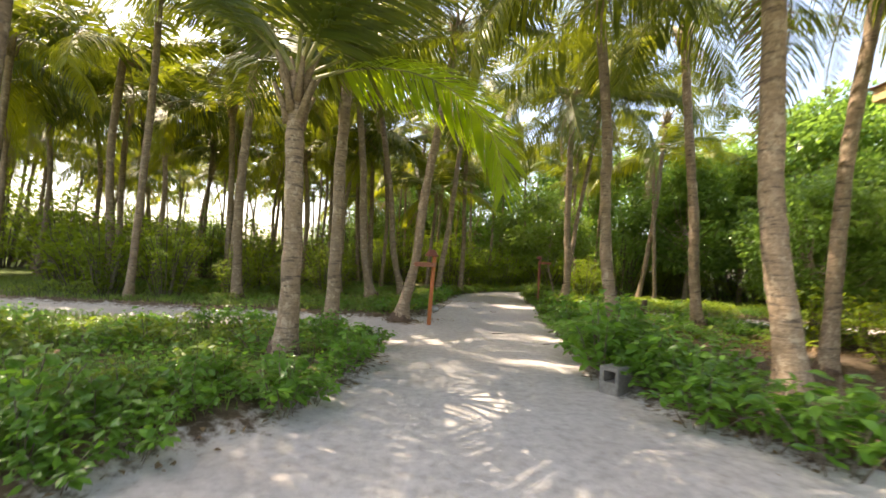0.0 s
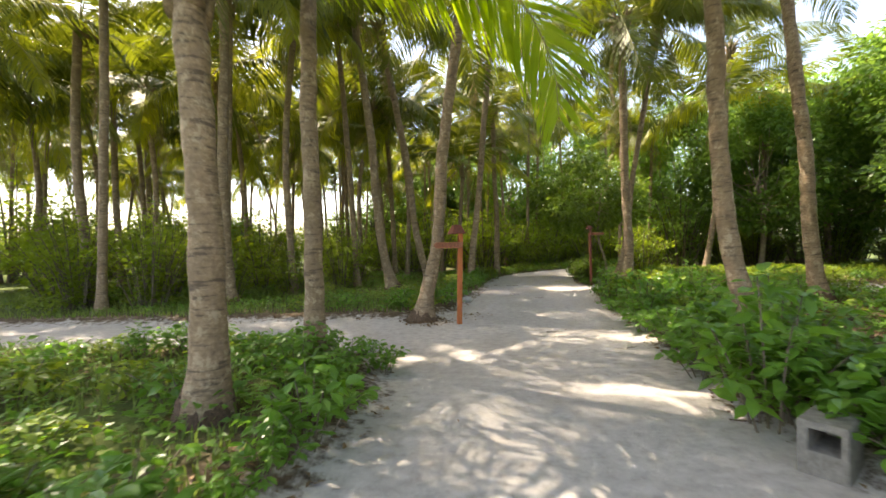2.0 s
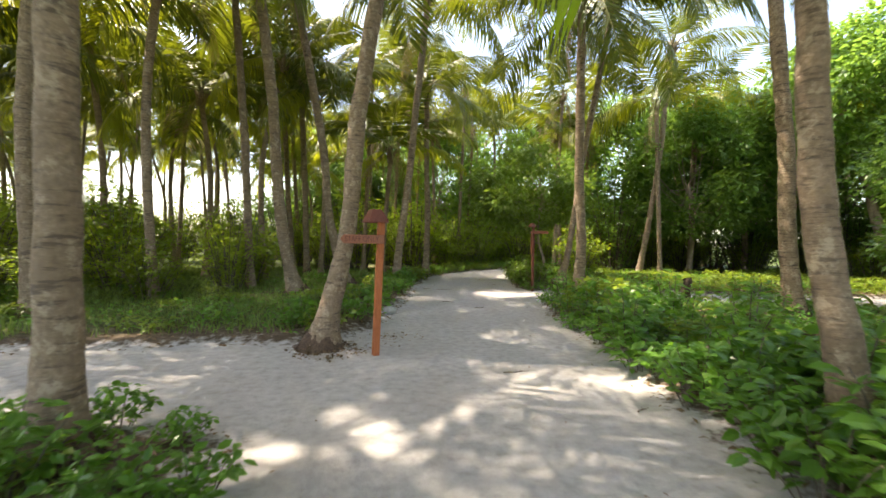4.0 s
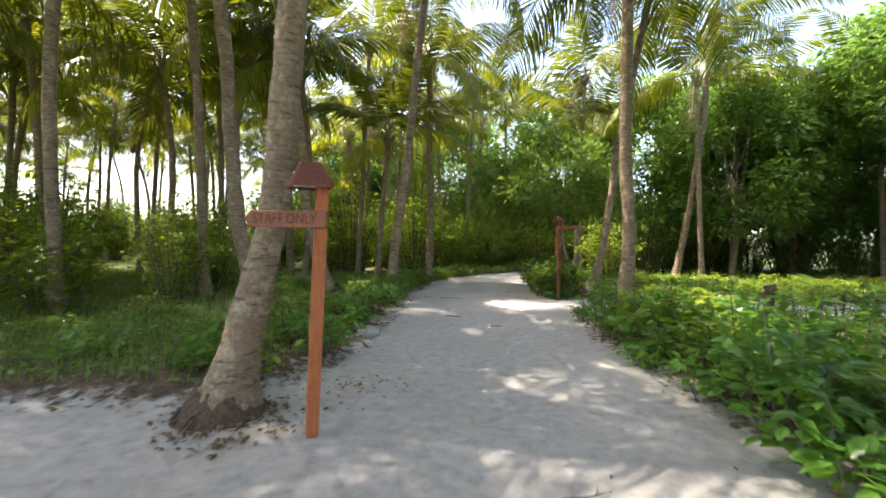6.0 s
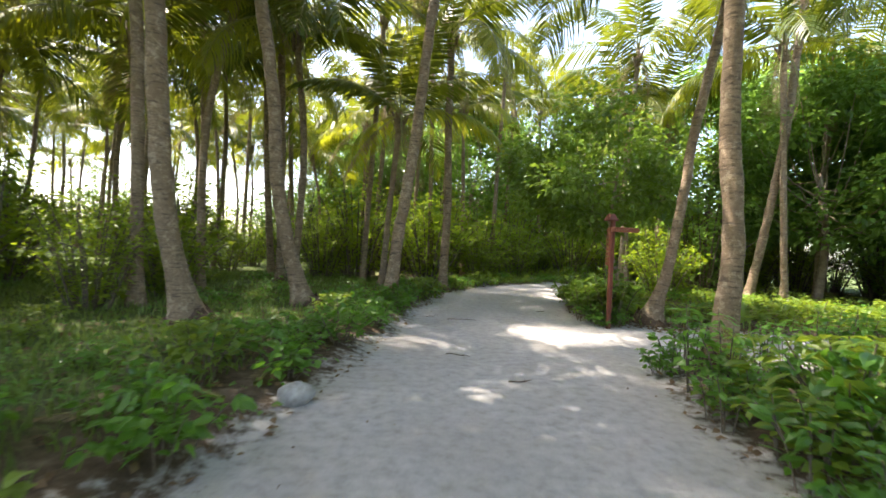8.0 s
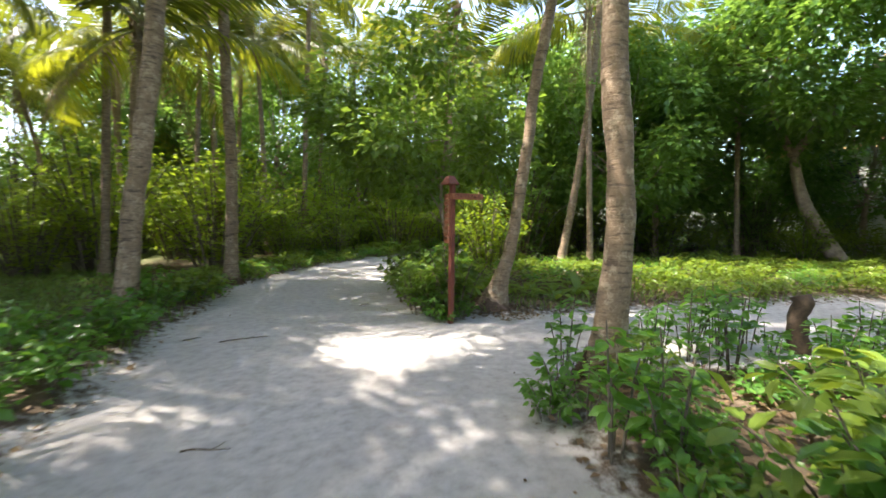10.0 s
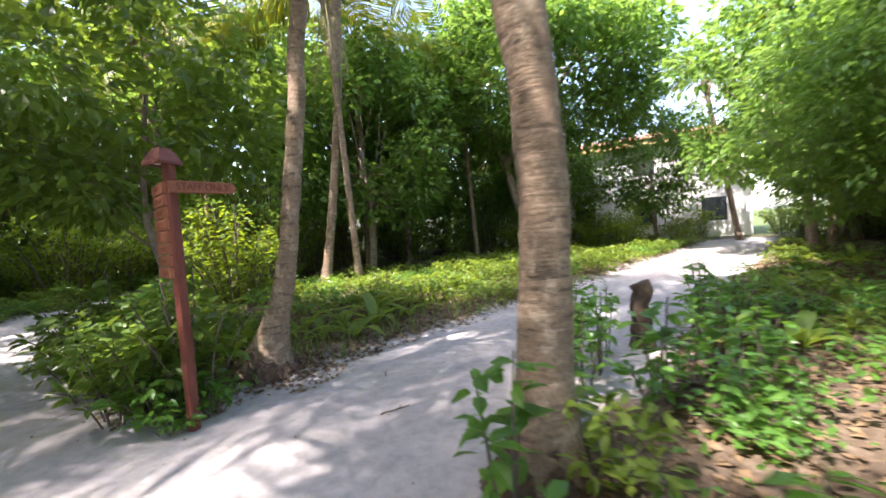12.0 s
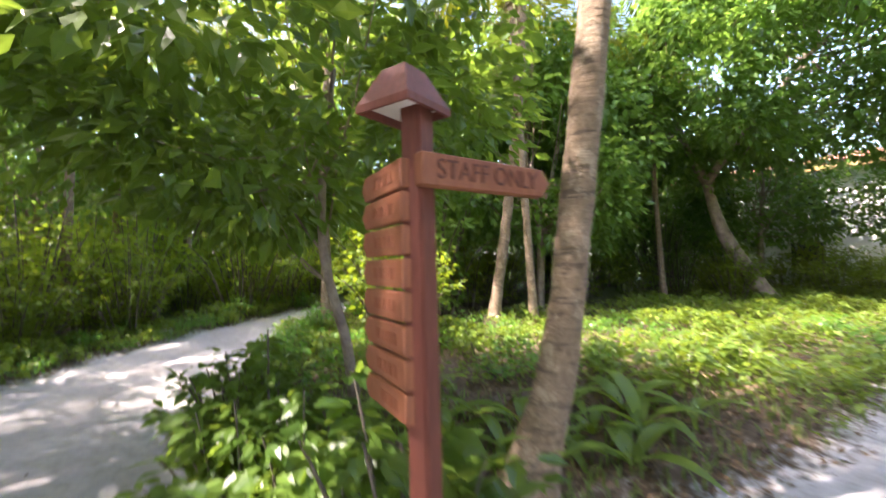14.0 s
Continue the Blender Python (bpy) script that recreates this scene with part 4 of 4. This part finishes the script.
def signpost_one():
    x, y = -0.21, 10.22
    e = thing("signpost", "red-stained timber signpost with lamp hood and one arrow board", "signpost", (x, y, on_ground(x, y)), group="signposts")
    part("post", block((0.08, 0.08, 1.80), (0, 0, 0.84), 0.006), BOARD_WOOD, e, "orange-stained square post", pose(-0.03, 0, 0, 0, 1.6, 20))
    hood = cap(e, 1.66, 0.128, 0.165)
    hood.matrix_basis = pose(-0.055, -0.06, 0, 0, 0, 24)
    b = arrow_board(e, 0.55, 0.112, 0.045, Matrix.Translation((0.06, -0.055, 1.455)) @ pose(0, 0, 0, 0, 0, angle(-0.985, 0.12)), "STAFF ONLY", "arrow board with carved capital letters, its red-brown darkened for shade", SHADED_BOARD, True)


def signpost_two():
    x, y = 4.21, 17.54
    e = thing("signpost", "red-stained timber signpost with lamp hood and stacked direction boards", "signpost", (x, y, on_ground(x, y)), group="signposts")
    part("post", block((0.068, 0.068, 2.14), (0, 0, 1.0), 0.006), POST_WOOD, e, "red-stained square post", pose(0, 0, 0, 0, 0, 12))
    hood = cap(e, 1.985, 0.092, 0.122)
    hood.matrix_basis = pose(-0.028, 0.02, 0, 0, 0, 12)
    arrow_board(e, 0.50, 0.088, 0.04, Matrix.Translation((-0.045, -0.055, 1.822)) @ pose(0, 0, 0, 0, 0, angle(0.985, -0.10)), "STAFF ONLY", "orange-stained arrow board with carved capital letters", SHADED_BOARD)
    for k in range(8):
        b = arrow_board(e, 0.34, 0.081, 0.03, Matrix.Translation((-0.045, 0.0, 1.822 - 0.09 * k)) @ pose(0, 0, 0, 0, 0, angle(0.25, 0.97)), label="orange-stained direction board", wood=SHADED_BOARD)
        letter_bars(b, 0.32, 0.076, 0.03, 10 + k, 1)


signpost_one()
signpost_two()


# ---- small things on the ground ----
def hollow_block():
    x, y = 2.16, 5.14
    e = thing("concrete_block", "grey hollow concrete block standing beside the path", "concrete block", (x, y, on_ground(x, y) - 0.01), -51)
    w, d, h = 0.24, 0.36, 0.33
    x0, x1, z0, z1, deep = -0.065, 0.085, 0.15, 0.285, 0.33
    bm = bmesh.new()
    q = lambda y, a, b, lo, hi: [bm.verts.new(c) for c in ((a, y, lo), (b, y, lo), (b, y, hi), (a, y, hi))]
    front, rear = q(-d / 2, -w / 2, w / 2, 0, h), q(d / 2, -w / 2, w / 2, 0, h)
    mouth, inner = q(-d / 2, x0, x1, z0, z1), q(-d / 2 + deep, x0 + 0.01, x1 - 0.01, z0 + 0.01, z1 - 0.01)
    for k in range(4):
        m = (k + 1) % 4
        bm.faces.new((front[k], front[m], mouth[m], mouth[k]))
        bm.faces.new((mouth[k], mouth[m], inner[m], inner[k]))
        bm.faces.new((front[m], front[k], rear[k], rear[m]))
    bm.faces.new(inner)
    bm.faces.new(rear[::-1])
    bmesh.ops.recalc_face_normals(bm, faces=bm.faces[:])
    bmesh.ops.bevel(bm, geom=[g for g in bm.edges if g.is_convex], offset=0.007, segments=2, affect="EDGES")
    part("block_body", bm, CONCRETE, e)


hollow_block()


def fallen_frond(x, y, turn, s):
    """Dry palm leaf lying on the soil."""
    e = thing("fallen_frond", "dry pale-brown fallen palm frond on the soil", "dead leaf", (x, y, on_ground(x, y) + 0.06), group="fallen fronds")
    child("leaf", frond_mesh("leaf", 37, 1.6, 14, 26, PALM_DRY, 0.12, 0.8), e, pose(0, 0, 0, 6, -3, turn) @ Matrix.Diagonal((s, s, s, 1)))


for x, y, turn, s in ((-0.55, 12.95, 150, 0.55), (-0.45, 13.3, 95, 0.5), (-0.75, 12.7, 190, 0.5)):
    fallen_frond(x, y, turn, s)


def stump(x, y, h, r, label):
    pts = [(0.02 * math.sin(k), 0.015 * math.cos(2 * k), -0.05 + (h + 0.05) * k / 9) for k in range(10)]
    v, f = tube(pts, [r * (1.35 - 0.09 * k if k < 4 else 1.0 + 0.03 * math.sin(3 * k)) for k in range(10)], 14)
    v = [p + Vector((noise.noise(p * 6), noise.noise(p * 6 + Vector((5, 0, 0))), 0.4 * noise.noise(p * 9))) * r * 0.25 for p in v]
    ob = new("tree_stump", mesh_of("tree_stump", v, f, [STUMP_WOOD]))
    ob.location = (x, y, on_ground(x, y))
    tagged(ob, label, "stump")


stump(7.29, 14.74, 0.66, 0.10, "waist-high weathered brown palm stump beside the side path")


def rock(x, y, r, seed, label="rounded grey coral stone at the path edge"):
    bm = bmesh.new()
    bmesh.ops.create_icosphere(bm, subdivisions=3, radius=r)
    for v in bm.verts:
        v.co *= 1 + 0.35 * noise.noise(v.co / r * 0.9 + Vector((seed, 0, 0))) + 0.08 * noise.noise(v.co / r * 4)
        v.co.z *= 0.75
    me = bpy.data.meshes.new("stone")
    bm.to_mesh(me)
    bm.free()
    me.materials.append(STONE)
    me.polygons.foreach_set("use_smooth", np.ones(len(me.polygons), dtype=bool))
    ob = new("stone", me)
    ob.location = (x, y, on_ground(x, y) + r * 0.4)
    tagged(ob, label, "stone")


rock(-0.12, 13.3, 0.15, 1)
rock(5.4, 28.6, 0.16, 2)
rock(5.25, 22.5, 0.13, 3)


# ---- white house beyond the trees ----
def house(x0, x1, y0, y1, h, label, upper=None):
    e = thing("house", label, "house", ((x0 + x1) / 2, (y0 + y1) / 2, 0))
    w, d = x1 - x0, y1 - y0
    t = 0.25
    for name, size, at in (("wall", (t, d, h), (-w / 2 + t / 2, 0, h / 2)), ("wall", (t, d, h), (w / 2 - t / 2, 0, h / 2)),
                           ("wall", (w - 2 * t, t, h), (0, -d / 2 + t / 2, h / 2)), ("wall", (w - 2 * t, t, h), (0, d / 2 - t / 2, h / 2))):
        part(name, block(size, at, 0.01), WALL_WHITE, e)
    part("fascia", block((w + 1.0, d + 1.0, 0.35), (0, 0, h + 0.175), 0.02), OCHRE, e, "ochre eaves board")
    bm = bmesh.new()
    a, b, c = w / 2 + 0.6, d / 2 + 0.6, 0.4
    lo = [bm.verts.new((sx * a, sy * b, h + 0.36)) for sx, sy in ((-1, -1), (1, -1), (1, 1), (-1, 1))]
    hi = [bm.verts.new((sx * c, sy * max(b - a, c), h + 0.36 + a * 0.2)) for sx, sy in ((-1, -1), (1, -1), (1, 1), (-1, 1))]
    for k in range(4):
        bm.faces.new((lo[k], lo[(k + 1) % 4], hi[(k + 1) % 4], hi[k]))
    bm.faces.new(hi)
    bm.faces.new(lo[::-1])
    part("roof", bm, ROOF_CLAY, e, "orange hipped roof")
    k = 0
    yy = -d / 2 + 1.6
    while yy < d / 2 - 1.2:
        for zz in ((1.5, 4.2) if h > 5 else (1.5,)):
            win = part("window", block((0.08, 1.3, 1.4), (-w / 2 - 0.02, yy, zz), 0.01), WALL_WHITE, e, "white-framed window")
            part("pane", block((0.03, 1.1, 1.2), (-w / 2 - 0.06, yy, zz), 0), GLASS, win)
        yy += 3.2
    return e


house(28.5, 37, 11.6, 26, 5.2, "white rendered two-storey house with ochre eaves behind trees")
house(10.9, 18, -3.0, 9.5, 6.1, "white house with orange clay roof behind the trees")


# ---- stuff: grass, litter ----
def stuff(name, me, label, category):
    return tagged(new(name, me), label, category, kind="stuff")


def grass_field(name, n, x0, x1, y0, y1, hmin, hmax, seed, label, keep):
    rng = np.random.default_rng(seed)
    x, y = rng.uniform(x0, x1, n), rng.uniform(y0, y1, n)
    d = inside_distance(x, y)
    ok = keep(x, y, d) & (grid_noise(x, y, 0.8, seed) + rng.normal(0, 0.3, n) > -0.25)
    x, y = x[ok], y[ok]
    z = height(x, y)
    a = rng.uniform(0, 6.28, len(x))
    h = rng.uniform(hmin, hmax, len(x))
    w = 0.006 + 0.012 * h
    bend = rng.uniform(0.2, 0.9, len(x)) * h
    c, s = np.cos(a), np.sin(a)
    V = np.stack([np.stack([x - s * w, y + c * w, z - 0.01], -1), np.stack([x + s * w, y - c * w, z - 0.01], -1),
                  np.stack([x + c * bend * 0.3 + s * w, y + s * bend * 0.3 - c * w, z + h * 0.6], -1), np.stack([x + c * bend * 0.3 - s * w, y + s * bend * 0.3 + c * w, z + h * 0.6], -1),
                  np.stack([x + c * bend, y + s * bend, z + h * 0.9], -1)], 1).reshape(-1, 3)
    i = np.arange(len(x)) * 5
    F = [q for k in i for q in ((k, k + 1, k + 2, k + 3), (k + 3, k + 2, k + 4))]
    stuff(name, mesh_of(name, V, F, [GRASS], smooth=False), label, "grass")


grass_field("lawn_grass", 90000, -16, -0.8, 0.5, 26, 0.05, 0.17, 91, "patchy sunlit green grass under the palms", lambda x, y, d: d < -0.35)
grass_field("verge_grass", 30000, 0.2, 13, 16, 33, 0.06, 0.2, 92, "rough green grass along the bend", lambda x, y, d: (d < -0.12) & (d > -2.5) & (x < 12))


def litter(name, n, x0, x1, y0, y1, keep, size, seed, label):
    rng = np.random.default_rng(seed)
    x, y = rng.uniform(x0, x1, n), rng.uniform(y0, y1, n)
    ok = keep(x, y, inside_distance(x, y))
    x, y = x[ok], y[ok]
    p = np.stack([x, y, height(x, y) + 0.012], -1)
    o = np.stack([rng.normal(0, 1, len(x)), rng.normal(0, 1, len(x)), rng.normal(0.1, 0.12, len(x))], -1)
    v, f = leaves(rng, p, o, size, False, 0.0)
    stuff(name, mesh_of(name, v, f, [LITTER], smooth=False), label, "leaf litter")


litter("leaf_litter", 34000, -5, 22, 1, 30, lambda x, y, d: (d < 0.06) & (d > -5), 0.075, 95, "brown dead leaves on the soil")
litter("path_debris", 2600, -4, 12, 1, 30, lambda x, y, d: (d > 0) & (np.random.default_rng(7).random(len(x)) < np.exp(-d * 3.0) * 0.8 + 0.02), 0.035, 96, "small dark leaf scraps on the sand")

for k, (cx, cy, r, n, size) in enumerate(((-0.85, 10.5, 0.6, 460, 0.06), (5.35, 17.75, 0.6, 420, 0.06), (0.0, 11.1, 0.6, 90, 0.05), (4.5, 14.75, 0.5, 260, 0.06), (3.7, 4.5, 0.6, 300, 0.06))):
    litter("root_litter", n * 2, cx - r, cx + r, cy - r, cy + r, lambda x, y, d: np.hypot(x - cx, y - cy) < r * np.random.default_rng(8).random(len(x)) ** 0.6, size, 120 + k, "dark brown leaf scraps round a palm foot")


def twig(x, y, turn, length, seed):
    """Fallen twig with one fork, lying on the sand."""
    r = random.Random(seed)
    pts = [(length * u, 0.05 * length * math.sin(4 * u + seed), 0.006 + 0.01 * r.random()) for u in (0, 0.2, 0.4, 0.6, 0.8, 1.0)]
    v1, f1 = tube(pts, [0.007, 0.006, 0.006, 0.005, 0.004, 0.002], 5)
    q = pts[3]
    v2, f2 = tube([q, (q[0] + 0.12 * length, q[1] + 0.12 * length, 0.01), (q[0] + 0.2 * length, q[1] + 0.26 * length, 0.012)], [0.004, 0.003, 0.002], 4)
    v, f, i = joined((v1, f1, 0), (v2, f2, 0))
    ob = new("twig", mesh_of("twig", v, f, [STUMP_WOOD]))
    ob.matrix_basis = pose(x, y, on_ground(x, y) + 0.004, 0, 0, turn)
    tagged(ob, "thin dark fallen twig lying on the sand", "twig", "twigs on the sand")


for k, (x, y, a, ln) in enumerate(((1.25, 17.6, 10, 0.55), (1.15, 15.1, -12, 0.3), (1.75, 14.0, 25, 0.28), (1.2, 9.4, 8, 0.3), (2.0, 5.9, -14, 0.42), (0.85, 17.9, 15, 0.2), (2.05, 8.2, 30, 0.18), (5.6, 16.8, 40, 0.2), (4.9, 16.3, -20, 0.25), (3.3, 19.2, 15, 0.2))):
    twig(x, y, a, ln, k)


def cover_field(name, n, x0, x1, y0, y1, keep, size, hmax, material, seed, label):
    """Low leaves too many to count, in uneven drifts."""
    rng = np.random.default_rng(seed)
    x, y = rng.uniform(x0, x1, n), rng.uniform(y0, y1, n)
    drift = grid_noise(x, y, 0.7, seed)
    ok = keep(x, y, inside_distance(x, y)) & (drift + rng.normal(0, 0.2, n) > -0.12)
    x, y, drift = x[ok], y[ok], drift[ok]
    p = np.stack([x, y, height(x, y) + hmax * rng.uniform(0.1, 1.0, len(x)) * np.clip(0.5 + drift, 0.15, 1)], -1)
    o = np.stack([rng.normal(0, 1, len(x)), rng.normal(0, 1, len(x)), rng.uniform(-0.1, 0.5, len(x))], -1)
    v, f = leaves(rng, p, o, size, False, 0.1)
    stuff(name, mesh_of(name, v, f, [material], smooth=False), label, "ground cover")


litter("leaf_litter", 5000, 4.2, 9.5, 17.3, 20.5, lambda x, y, d: d < 0.04, 0.07, 136, "brown dead leaves on bare soil beside the signpost")
cover_field("ground_cover", 34000, 6.0, 27, 13.2, 23.5, lambda x, y, d: (d < np.where(x > 8, -0.12, -0.5)) & (y > 17.4 - 0.24 * (x - 6)) & (np.hypot(x - 5.9, y - 18.3) > 2.2), 0.10, 0.36, COVER_LEAF, 131, "sunlit yellow-green carpet of low plants between the paths")
cover_field("creeper", 9000, 4.2, 18, 7.5, 14.4, lambda x, y, d: (d < -0.2) & (d > -4.5), 0.085, 0.2, SHRUB_LEAF, 132, "patchy dark-green creeping plants on the litter")
cover_field("creeper", 9000, -9, -1.0, 0.5, 8.2, lambda x, y, d: (d < -0.3) & (d > -6), 0.10, 0.3, SHRUB_LEAF, 133, "patchy green creeping plants west of the path")
cover_field("creeper", 8000, -8, 1.2, 11, 26, lambda x, y, d: (d < -0.15) & (d > -4), 0.085, 0.26, SHRUB_LEAF, 134, "patchy green creeping plants under the palms")
litter("leaf_litter", 12000, 4.5, 17, 8.5, 14.4, lambda x, y, d: d < -0.02, 0.085, 135, "brown dead leaves on the soil south of the side path")
